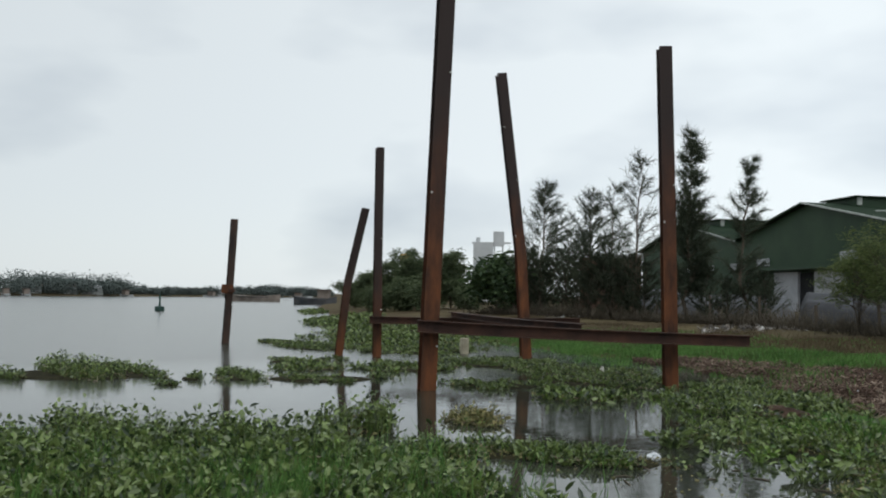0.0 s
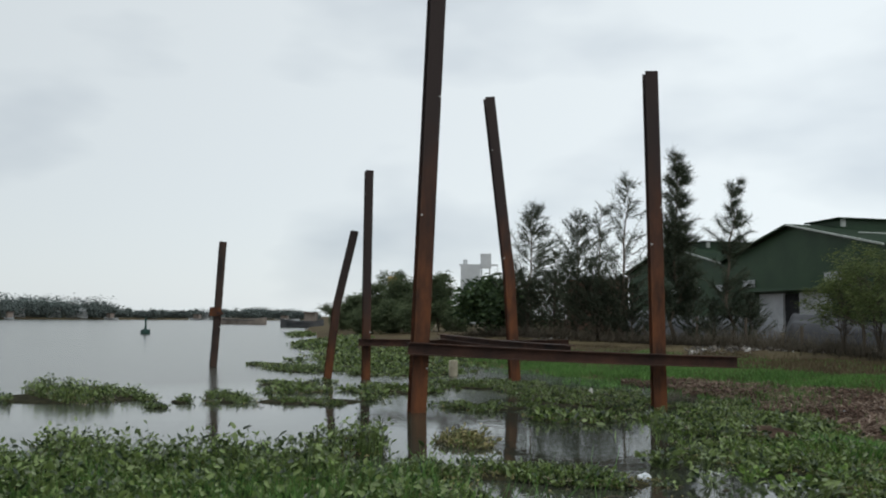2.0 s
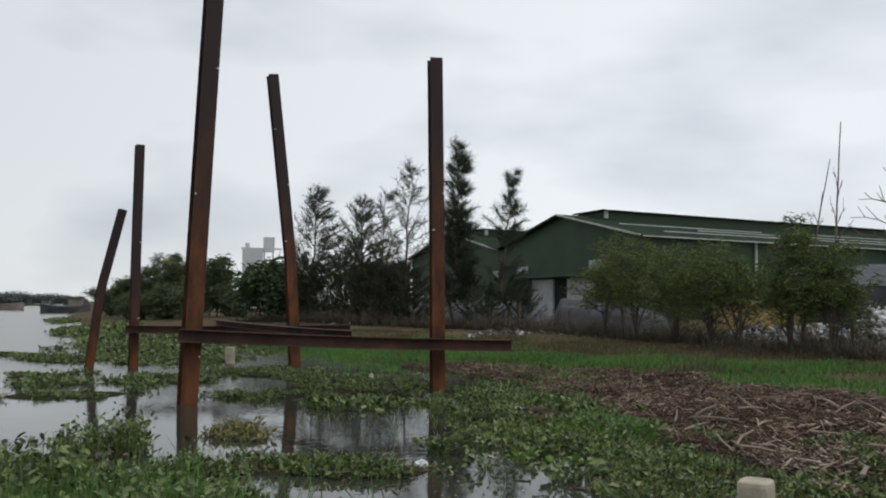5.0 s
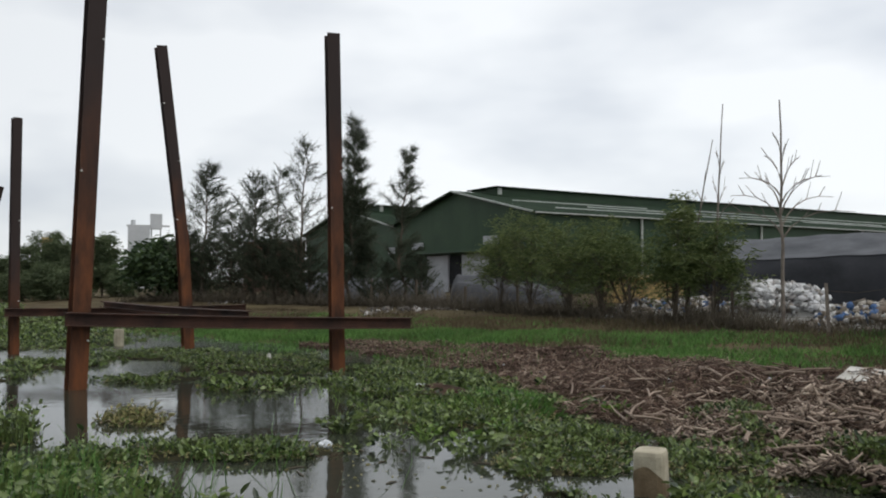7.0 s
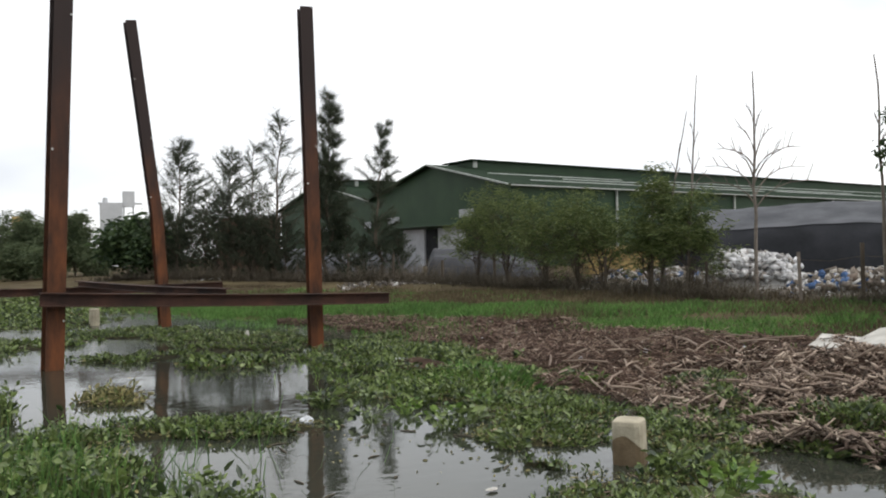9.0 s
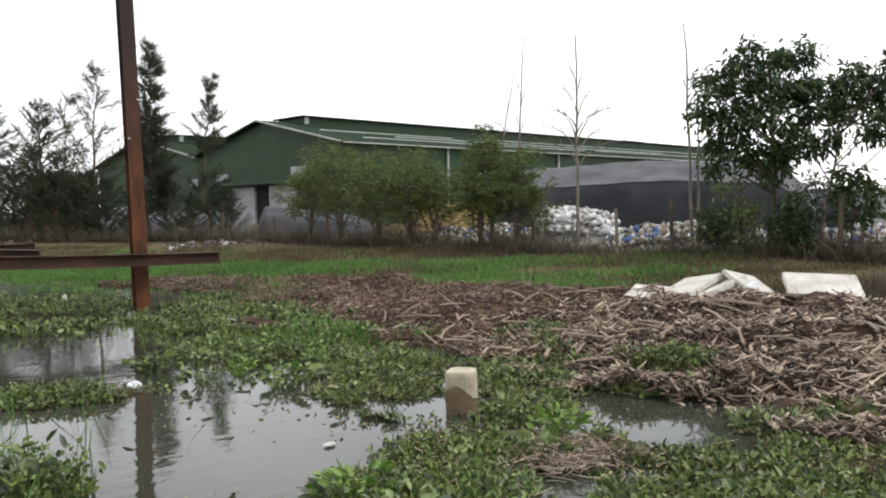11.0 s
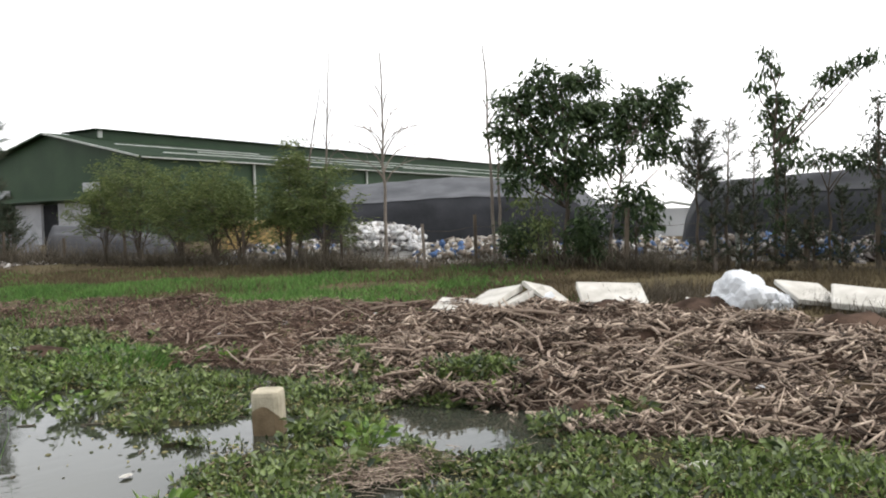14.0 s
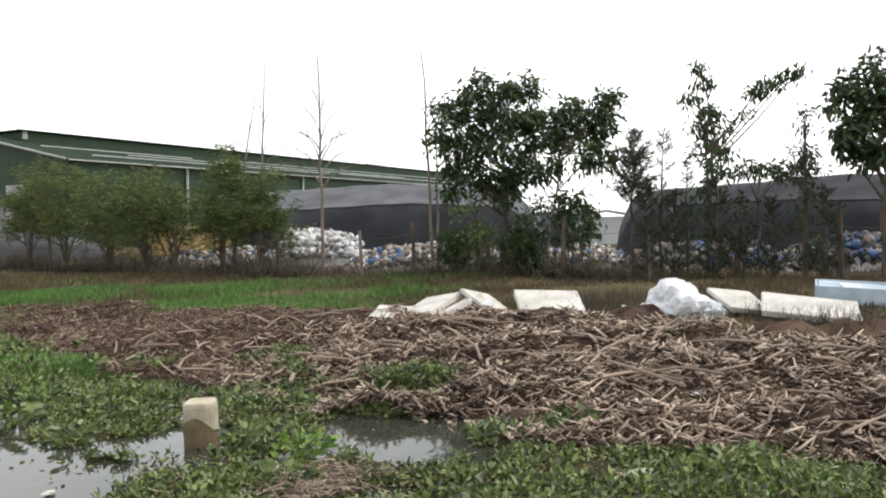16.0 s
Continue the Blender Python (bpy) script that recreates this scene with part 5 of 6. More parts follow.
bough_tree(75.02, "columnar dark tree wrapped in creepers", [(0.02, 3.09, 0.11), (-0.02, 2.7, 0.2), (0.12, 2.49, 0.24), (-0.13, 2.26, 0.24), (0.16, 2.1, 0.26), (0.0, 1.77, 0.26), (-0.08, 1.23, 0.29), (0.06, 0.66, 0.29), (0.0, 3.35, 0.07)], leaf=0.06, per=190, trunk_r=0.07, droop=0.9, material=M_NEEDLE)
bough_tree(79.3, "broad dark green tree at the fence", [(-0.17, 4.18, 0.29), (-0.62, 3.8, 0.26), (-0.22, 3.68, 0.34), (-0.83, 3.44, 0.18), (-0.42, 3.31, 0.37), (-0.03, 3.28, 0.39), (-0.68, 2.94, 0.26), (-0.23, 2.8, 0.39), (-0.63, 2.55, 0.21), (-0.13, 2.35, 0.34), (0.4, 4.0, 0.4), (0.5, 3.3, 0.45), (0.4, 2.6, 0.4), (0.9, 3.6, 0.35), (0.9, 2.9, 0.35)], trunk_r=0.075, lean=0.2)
casuarina_at(68.0, 4.6, "thin dark stem with dry twigs", wide=0.12, dense=0.7, sweep=(0, 0), tw=0.014)
white_post = thing("white_post", *at_fence(66.95, 0.5), gz(*at_fence(66.95, 0.5)), "weathered white post before the tarpaulin stack", "post")
part("shaft", Geo().tube([(0, 0, -0.1), (0.01, 0, 0.8), (0, 0, 1.55), (0, 0, 1.6)], [0.055, 0.055, 0.05, 0.03], 8), M_TRIM, white_post)
for az, el in ((65.4, 2.6), (67.2, 2.2), (69.8, 3.0), (71.4, 2.0), (73.0, 1.6), (76.2, 2.2)):
    casuarina_at(az, el, "dull olive creeper and dry twigs on a stem", wide=0.26, dense=1.2, sweep=(0, 0), first=0.05, ragged=0.6, tw=0.02, extra=-0.3)
for az in (52.9, 57.4):
    shrub_at(az, -0.5 + 0.5 * math.sin(az * 3), "low dark undergrowth shrub at the fence", extra=-0.4, stems=5, spread=0.8, leaf=0.07, leaves=14, clump=0.2, material=M_LEAF, limbs=6, r=0.02)

# dry grey brush along the fence
def brush(az0, az1, count, high, label, seed, depth=1.2):
    rng = np.random.default_rng(seed)
    az = rng.uniform(az0, az1, count)
    pts = np.array([fence_point(a) for a in az]) + rng.normal(0, depth * 0.5, (count, 2))
    p = np.stack([pts[:, 0], pts[:, 1], ground_z(pts[:, 0], pts[:, 1])], 1)
    d = np.stack([rng.normal(0, 0.45, count), rng.normal(0, 0.45, count), np.ones(count)], 1)
    L = high * rng.uniform(0.2, 1.2, count) * (0.7 + 0.5 * wave(pts[:, 0], pts[:, 1], 1.6, seed))
    d = d / np.linalg.norm(d, axis=1)[:, None] * L[:, None]
    me = raw_mesh("brush", [prisms(p, p + d, 0.005 + 0.00015 * np.hypot(pts[:, 0], pts[:, 1]), rng, 0.1)], M_BRUSH)
    return tagged(new("dry_brush", me), label, "brush", kind="stuff")


brush(2.5, 24, 7000, 1.0, "grey-brown dry brush along the fence", 41, 2.0)
brush(25, 42, 2600, 0.95, "dark dry brush under feathery shrubs", 48, 1.4)
brush(24, 52, 3000, 0.55, "low dry brush along the fence", 42, 1.0)
brush(51, 63, 1200, 0.8, "dark dry brush under trees", 45, 1.0)
brush(52, 84, 2600, 0.5, "dark dry brush and weeds along the fence", 43, 1.0)

# ---- fence ----
fence = thing("wire_fence", 0, 0, 0, "concrete post fence with slack wires between trees", "fence")
last = None
for i, az in enumerate((8, 11, 14.2, 17.5, 20.5, 23.8, 27.3, 30.8, 34.6, 37.6, 41, 46.5, 50, 55, 60, 65.5, 71, 77, 83)):
    px_, py_ = at_fence(az, -0.25)
    h = 1.25 + 0.25 * math.sin(i * 2.3)
    zz = gz(px_, py_)
    part("post", Geo().box(pose(px_, py_, zz + h / 2 - 0.1, 2 * math.sin(i * 5), 3 * math.sin(i * 3.1), az), 0.08, 0.08, h + 0.2), M_PALEBARK if i in (11, 15) else M_BARK, fence)
    if last:
        for hh in (0.45, 0.8, 1.1):
            a0, a1 = Vector((*last[:2], last[2] + hh)), Vector((px_, py_, zz + hh))
            mid = (a0 + a1) / 2 - Vector((0, 0, 0.08))
            part("wire", Geo().tube([a0, mid, a1], [0.006] * 3, 4, False), M_BRUSH, fence)
    last = (px_, py_, zz)


# ---- rubbish heaps and tarpaulin stacks ----
def mound(az0, az1, d0, d1, high, seed, n=46, m=12, base=0.75):
    """A low heap that runs between two directions, as a grid of places."""
    v, f = [], []
    for i in range(n + 1):
        for j in range(m + 1):
            a, d = az0 + (az1 - az0) * i / n, d0 + (d1 - d0) * j / m
            x, y = polar(a, d)
            e = min(1, 5.0 * min(i, n - i) / n) ** 0.6 * math.sin(math.pi * j / m) ** 0.55
            z = base - 0.1 + high * e * (0.78 + 0.3 * float(wave(np.array(x), np.array(y), 1.1, seed)))
            v.append((x, y, z))
    for i in range(n):
        for j in range(m):
            f.append((i * (m + 1) + j, (i + 1) * (m + 1) + j, (i + 1) * (m + 1) + j + 1, i * (m + 1) + j + 1))
    return v, f


def rubbish_heap(az0, az1, d0, d1, high, pieces, size, material, label, seed):
    rng = np.random.default_rng(seed)
    ob = thing("rubbish_heap", *polar((az0 + az1) / 2, (d0 + d1) / 2), 0.7, label, "rubbish heap", kind="stuff")
    v, f = mound(az0, az1, d0, d1, high, seed)
    v = np.array(v) - np.array(ob.location)
    part("core", Geo().add(v, f), M_TRASHGREY, ob)
    q = v[rng.integers(0, len(v), pieces)] + rng.normal(0, 0.12, (pieces, 3)) * np.array([1, 1, 0.4])
    # crumpled scraps: a dented box for each
    k = np.array([(-1, -1, -1), (1, -1, -1), (1, 1, -1), (-1, 1, -1), (-1, -1, 1), (1, -1, 1), (1, 1, 1), (-1, 1, 1)], float)
    sc = size * rng.uniform(0.3, 1.3, (pieces, 1, 3)) * np.array([1, 1, 0.5])
    pts = k[None] * sc + rng.normal(0, size * 0.3, (pieces, 8, 3))
    for ax in range(3):
        t = rng.uniform(-1.2, 1.2, pieces)
        c, s = np.cos(t)[:, None], np.sin(t)[:, None]
        i, j = (ax + 1) % 3, (ax + 2) % 3
        pi, pj = pts[:, :, i].copy(), pts[:, :, j].copy()
        pts[:, :, i], pts[:, :, j] = pi * c - pj * s, pi * s + pj * c
    pts += q[:, None]
    t = np.array([(0, 2, 1), (0, 3, 2), (4, 5, 6), (4, 6, 7), (0, 1, 5), (0, 5, 4), (1, 2, 6), (1, 6, 5), (2, 3, 7), (2, 7, 6), (3, 0, 4), (3, 4, 7)])
    part("scraps", raw_mesh("scraps", [(pts.reshape(-1, 3), (t[None] + (np.arange(pieces) * 8)[:, None, None]).reshape(-1, 3))], material), material, ob)
    return ob


rubbish_heap(41.2, 46.6, 26.5, 30, 1.35, 2600, 0.10, M_TRASHWHITE, "heap of white plastic scrap behind the fence", 61)
rubbish_heap(46.0, 53.5, 25, 28, 0.85, 2600, 0.10, M_TRASH, "heap of mixed rubbish bags behind the fence", 62)
rubbish_heap(53.5, 64.5, 24, 27, 0.75, 2600, 0.10, M_TRASH, "low heap of mixed rubbish behind trees", 63)
rubbish_heap(64.0, 73.5, 22.5, 25.5, 0.85, 2400, 0.10, M_TRASHDARK, "dark heap of rubbish with blue plastic", 64)
rubbish_heap(73.0, 86.0, 22, 25, 0.95, 2400, 0.10, M_TRASHDARK, "long dark heap of blue and black rubbish", 65)
rubbish_heap(33.5, 41.5, 29.5, 33, 0.7, 2000, 0.11, M_TRASH, "brown heap of mixed rubbish behind the fence", 66)
rubbish_heap(17.0, 33.5, 36, 40, 0.1, 500, 0.10, M_TRASHGREY, "scattered grey rubbish along the fence", 67)
rubbish_heap(7.0, 17.0, 50, 54, 0.1, 300, 0.12, M_TRASHGREY, "scattered grey rubbish beneath the trees", 68)


def tarp_stack(az0, az1, d0, d1, high, label, seed, material, steep=9.0, cover=None, base=0.75, fall=0.0):
    """A long stack under tarpaulin: flat sagging top, steep sides, creases."""
    n, m = 60, 20
    ob = thing("tarpaulin_stack", *polar((az0 + az1) / 2, (d0 + d1) / 2), base, label, "tarpaulin stack")
    o = Vector(ob.location)
    def grid(j0, j1, lift):
        v, f, w = [], [], j1 - j0
        for i in range(n + 1):
            for j in range(j0, j1 + 1):
                a, s = az0 + (az1 - az0) * i / n, j / m
                d = d0 + (d1 - d0) * s
                x, y = polar(a, d)
                ends = min(1.0, steep * min(i, n - i) / n) ** 0.5
                side = min(0.72 * min(1.0, s / 0.07) ** 0.8 + 0.28 * float(sm((s - 0.06) / 0.5)), ((1 - s) / 0.25) ** 0.7)
                top = (1 - fall * i / n) * (0.86 + 0.10 * math.sin(math.pi * i / n) + 0.05 * float(wave(np.array(x), np.array(y), 0.7, seed)) + 0.02 * float(wave(np.array(x), np.array(y), 3.1, seed)))
                v.append((x - o.x, y - o.y, -0.1 + (high + 0.1) * ends * side * top + lift))
        for i in range(n):
            for j in range(w):
                f.append((i * (w + 1) + j, (i + 1) * (w + 1) + j, (i + 1) * (w + 1) + j + 1, i * (w + 1) + j + 1))
        return Geo().add(v, f)
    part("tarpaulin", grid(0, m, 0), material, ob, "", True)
    # a second sheet over the top, in the cover colour
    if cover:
        part("top_sheet", grid(2, m - 2, 0.03), cover, ob, "grey top sheet" if cover is M_TARPTOP else "black top sheet", True)
    return ob


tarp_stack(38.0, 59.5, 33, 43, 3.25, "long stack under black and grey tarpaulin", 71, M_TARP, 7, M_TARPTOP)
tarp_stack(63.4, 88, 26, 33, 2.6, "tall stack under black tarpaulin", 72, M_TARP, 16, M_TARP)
tarp_stack(56.5, 61.5, 36, 42, 1.9, "small stack under black tarpaulin", 75, M_TARP, 6)
tarp_stack(22.7, 30.6, 46, 51, 2.0, "dark grey tarpaulin heap before the warehouse gate", 73, M_TARPMID, 14, None, 0.75, 0.5)
tarp_stack(12.6, 17.0, 58, 64, 2.0, "low grey tarpaulin heap", 74, M_TARPTOP, 5)
tarp_stack(15.6, 22.6, 52, 58, 1.65, "low grey tarpaulin heap before the warehouse", 76, M_TARPTOP, 12)

# ---- warehouse, two spans ----
WX, WY, WZ = 41.6, 76.6, 0.7
S_DIR = 10.4
EAVE, RIDGE, SPAN, LONG = 8.5, 11.7, 28.8, 112.0
house = thing("warehouse", WX, WY, WZ, "long dark green steel warehouse with two gabled spans", "warehouse")
house.rotation_euler = (0, 0, radians(S_DIR))
gable = Geo()
for k in (0, 1):
    v0, v1 = k * SPAN, (k + 1) * SPAN
    gable.add([(u, v, z) for u in (0, 0.25) for v, z in ((v0, 0), (v1, 0), (v1, EAVE), ((v0 + v1) / 2, RIDGE), (v0, EAVE))],
              [(0, 4, 3, 2, 1), (5, 6, 7, 8, 9), (0, 1, 6, 5), (1, 2, 7, 6), (2, 3, 8, 7), (3, 4, 9, 8), (4, 0, 5, 9)])
part("gable_wall", gable, M_GREEN, house)
part("side_wall", Geo().box(pose(LONG / 2 + 0.25, 0.12, EAVE / 2), LONG, 0.24, EAVE), M_GREEN, house)
for k in (0, 1):
    for sgn in (-1, 1):
        roof = Geo()
        a, r = (k * SPAN - 0.6, (k + 0.5) * SPAN) if sgn < 0 else ((k + 1) * SPAN + 0.6, (k + 0.5) * SPAN)
        drop = EAVE - 0.6 * (RIDGE - EAVE) / (SPAN / 2)
        roof.add([(u, v, z + t) for u in (-0.7, LONG + 0.5) for t in (0.05, 0.17) for v, z in ((a, drop), (r, RIDGE))], [(0, 1, 3, 2), (4, 6, 7, 5), (0, 4, 5, 1), (2, 3, 7, 6), (0, 2, 6, 4), (1, 5, 7, 3)])
        part("roof_slope", roof, M_ROOF, house)
        rake = Geo()
        rake.add([(u, v, z + t) for u in (-0.86, -0.705) for t in (0.0, 0.18) for v, z in ((a, drop), (r, RIDGE))], [(0, 1, 3, 2), (4, 6, 7, 5), (0, 4, 5, 1), (2, 3, 7, 6), (0, 2, 6, 4), (1, 5, 7, 3)])
        part("rake_flashing", rake, M_TRIM if sgn < 0 else M_GREEN, house, "pale flashing along the gable edge" if sgn < 0 else "")
    monitor = part("roof_monitor", Geo().box(pose(LONG / 2 + 2.5, (k + 0.5) * SPAN, RIDGE + 0.05), LONG - 3, 5.0, 1.1), M_GREEN, house, "raised dark green ridge monitor")
    part("monitor_roof", Geo().box(pose(LONG / 2 + 2.5, (k + 0.5) * SPAN, RIDGE + 0.66), LONG - 2, 6.0, 0.14), M_ROOF, monitor)
    part("monitor_post", Geo().box(pose(4.3, (k + 0.5) * SPAN - 2.6, RIDGE + 0.2), 0.5, 0.2, 0.8), M_TRIM, monitor, "pale end post")
part("eave_gutter", Geo().box(pose(LONG / 2, -0.72, EAVE - 0.12), LONG + 1, 0.16, 0.13), M_TRIM, house, "pale gutter along the eave")
slope = (RIDGE - EAVE) / (SPAN / 2)
for v, u0, u1 in ((2.6, 5, 46), (5.2, 12, 72), (7.6, 3, 24), (8.6, 30, 100), (3.4, 50, 110)):
    part("skylight_strip", Geo().box(pose((u0 + u1) / 2, v, EAVE + v * slope + 0.24, math.degrees(math.atan(slope))), u1 - u0, 0.3, 0.08), M_TRIM, house, "pale roof strip")
for u in (15.1, 36, 58, 84):
    part("downpipe", Geo().tube([(u, -0.2, 0.5), (u, -0.2, EAVE - 0.2)], [0.15, 0.15], 8), M_TRIM, house, "white downpipe")
for u in (9, 21, 30, 41):
    part("side_window", Geo().box(pose(u, -0.03, 5.6), 1.6, 0.10, 1.0), M_SILO, house, "small pale window")
for v0, v1 in ((7.9, 12.67), (15.63, 20.2)):
    part("gatehouse_wall", Geo().box(pose(-0.25, (v0 + v1) / 2, 2.2), 0.44, v1 - v0, 4.4), M_WHITE, house, "whitewashed wall beside the gate")
# closed box, near black to imitate the shade inside the gateway
part("gate_opening", Geo().box(pose(-0.12, 14.15, 2.15), 0.14, 2.95, 4.3), M_DARK, house, "dark panel for the unlit open gateway")
part("gate_canopy", Geo().box(pose(-0.9, 15.2, 4.65, 0, 6), 1.8, 17.0, 0.25), M_GREEN, house, "dark canopy over the gate")
for v, w_, h_, z_ in ((7.5, 2.7, 0.9, 5.9), (23.0, 2.6, 0.85, 5.7), (29.6, 1.7, 0.8, 5.4), (35.6, 1.8, 0.8, 5.3), (42.0, 1.8, 0.8, 5.3)):
    louvre = part("wall_louvre", Geo().box(pose(-0.13, v, z_), 0.12, w_, h_), M_WHITE, house, "pale louvred panel")
    for k in range(4):
        part("louvre_slat", Geo().box(pose(-0.21, v, z_ - h_ / 2 + h_ * (k + 0.5) / 4, 0, 25), 0.05, w_ * 0.94, 0.05), M_SILO, louvre)
yx, yy = polar(35.5, 52)
shed = thing("ochre_shed", yx, yy, 0.7, "low ochre-yellow wall with rust-stained top", "shed")
shed.rotation_euler = (0, 0, radians(-20))
part("wall", Geo().box(pose(0, 0, 0.75), 4.2, 2.4, 1.6), M_YELLOW, shed)
part("roof", Geo().box(pose(0, 0, 1.6, 4), 4.5, 2.8, 0.1), M_YELLOW, shed)
for az, d, el, w, lab in ((58.8, 46, 1.3, 5.0, "small shed with pale metal roof"), (63.0, 52, 0.9, 6.0, "grey shed behind the tarpaulin stacks")):
    hx, hy = polar(az, d)
    hut = thing("shed", hx, hy, 0.7, lab, "shed")
    hut.rotation_euler = (0, 0, radians(-az))
    hz_ = 1.3 + d * math.tan(radians(el))
    part("wall", Geo().box(pose(0, 0, hz_ * 0.4), w * 0.9, 4, hz_ * 0.8), M_SILO, hut)
    rg = Geo()
    rg.add([(x, y, z) for y in (-2.4, 2.4) for x, z in ((-w / 2, hz_ * 0.72), (0, hz_), (w / 2, hz_ * 0.72), (w / 2, hz_ * 0.72 - 0.1), (0, hz_ - 0.1), (-w / 2, hz_ * 0.72 - 0.1))], [(0, 5, 4, 3, 2, 1), (6, 7, 8, 9, 10, 11), (0, 1, 7, 6), (1, 2, 8, 7), (2, 3, 9, 8), (3, 4, 10, 9), (4, 5, 11, 10), (5, 0, 6, 11)])
    part("roof", rg, M_TRIM, hut, "pale metal roof")
bx_, by_ = polar(11.0, 105)
barn = thing("brick_building", bx_, by_, 0.7, "brown brick building behind the trees", "building")
barn.scale = (0.5, 1, 1)
barn.rotation_euler = (0, 0, radians(-8))
part("wall", Geo().box(pose(0, 0, 3.1), 14, 8, 6.2), M_BRICK, barn)
part("roof", Geo().box(pose(0, 0, 6.35, 3), 15, 9, 0.3), M_SILO, barn, "pale roof sheet")

# ---- silo plant in the distance ----
sx_, sy_ = polar(2.6, 165)
plant = thing("silo_plant", sx_, sy_, 0.7, "pale grey concrete batching plant with tower and conveyor", "industrial plant")
silo = part("silo", Geo().box(pose(0, 0, 5.8), 3.7, 3.6, 11.6), M_SILO, plant)
part("tower", Geo().box(pose(3.0, 0.3, 12.4), 2.0, 2.0, 2.8), M_SILO, plant, "grey tower head")
for dx in (2.2, 3.8):
    part("tower_leg", Geo().box(pose(dx, 0.3, 5.5), 0.25, 0.25, 11.2), M_SILO, plant)
part("gangway", Geo().box(pose(1.6, 0, 11.6), 7.5, 0.6, 0.3), M_SILO, plant)
part("vent", Geo().tube([(-1.0, 0, 11.5), (-1.0, 0, 12.6)], [0.45, 0.4], 10), M_SILO, silo)
part("conveyor", Geo().box(pose(-3.8, -1.5, 5.2, 0, -12, 0), 9.5, 1.0, 0.7), M_SILO, plant, "sloping conveyor gallery")
part("conveyor_leg", Geo().box(pose(-2.4, -1.5, 2.6), 0.3, 0.3, 5.2), M_SILO, plant)
hopper = thing("yellow_hopper", *polar(-2.6, 120), 0.7, "yellow machine top showing above bushes", "machine")
part("hopper", Geo().box(pose(0, 0, 6.3), 1.6, 1.6, 1.4), M_YELLOW, hopper)
part("hopper_leg", Geo().box(pose(0, 0, 2.8), 0.3, 0.3, 5.7), M_YELLOW, hopper)

# ---- foam slabs and litter ----
def slab(x, y, sx, sy, sz, rot, tx, ty, lift, label, material=None, name="foam_slab"):
    bm = bmesh.new()
    bmesh.ops.create_cube(bm, size=1)
    bmesh.ops.scale(bm, vec=(sx, sy, sz), verts=bm.verts)
    bmesh.ops.bevel(bm, geom=bm.edges[:], offset=min(0.012, sz * 0.2), segments=1, affect="EDGES")
    rr_ = random.Random(int(x * 100 + y * 10))
    for v in bm.verts:
        v.co += Vector([rr_.uniform(-0.014, 0.014) for _ in range(3)])
    me = bpy.data.meshes.new(name)
    bm.to_mesh(me)
    bm.free()
    me.materials.append(material or M_FOAM)
    ob = new(name, me)
    ob.matrix_world = pose(x, y, gz(x, y) + lift, tx, ty, rot)
    return tagged(ob, label, "foam slab" if name == "foam_slab" else "box", "dumped foam slabs" if name == "foam_slab" else "")


def slab_at(az, d, sx, sy, sz, turn, tx, ty, label, material=None, lift=None):
    """A slab that leans on the rubble, raised at its far side."""
    x, y = polar(az, d * 0.91)
    return slab(x, y, sx, sy * 0.95, sz * 0.8, turn - az, 0.78 * tx, ty, 0.42 * sy * abs(math.sin(radians(tx))) + 0.04 if lift is None else lift, label, material)


slab_at(48.6, 16.0, 0.75, 0.8, 0.10, -14, 12, 4, "white foam slab lying flat on dead reeds")
slab_at(50.9, 16.1, 0.72, 1.0, 0.14, -38, 20, -9, "tilted white foam slab on the debris")
slab_at(52.6, 15.7, 0.34, 1.25, 0.12, -42, 18, -16, "narrow white foam slab leaning on another")
slab_at(54.8, 16.0, 0.62, 0.95, 0.10, 38, 26, 14, "upturned white foam slab on the heap")
slab_at(54.0, 15.6, 0.30, 0.70, 0.12, -36, 24, -14, "pale blue-white foam offcut on the heap", M_BAG)
slab_at(55.7, 15.6, 0.55, 0.45, 0.10, -12, 12, 6, "white foam offcut lying flat")
slab_at(58.9, 15.9, 1.10, 0.85, 0.13, 10, 25, 3, "thick cream foam slab propped at an angle")
slab_at(71.0, 15.6, 0.75, 0.8, 0.12, 32, 24, 8, "cream foam slab propped on rubbish")
slab_at(75.1, 15.2, 1.35, 0.8, 0.12, 4, 22, 6, "wide cream foam slab half hidden by twigs")
slab_at(69.6, 15.4, 0.5, 0.4, 0.12, 20, 14, 10, "small broken piece of white foam")
slab_at(64.2, 15.6, 0.28, 0.2, 0.10, 20, 14, 10, "small broken piece of white foam")
slab_at(65.2, 15.7, 0.22, 0.2, 0.10, -30, 24, 10, "small broken piece of white foam")


def crumpled(x, y, sx, sy, sz, label, material, seed, name="plastic_sack", category="sack"):
    bm = bmesh.new()
    bmesh.ops.create_icosphere(bm, subdivisions=4, radius=1)
    off = Vector((seed * 3.1, seed, 0))
    for v in bm.verts:
        c = v.co.copy()
        k = 1 + 0.35 * noise.noise(c * 1.4 + off) + 0.16 * noise.noise(c * 4 + off) + 0.06 * abs(noise.noise(c * 10 + off))
        v.co = Vector((c.x * sx * k, c.y * sy * k, max(c.z * sz * k, -0.05)))
    me = bpy.data.meshes.new(name)
    bm.to_mesh(me)
    bm.free()
    me.materials.append(material)
    ob = new(name, me)
    ob.matrix_world = pose(x, y, max(gz(x, y), 0) + 0.02, 0, 0, seed * 50)
    return tagged(ob, label, category)


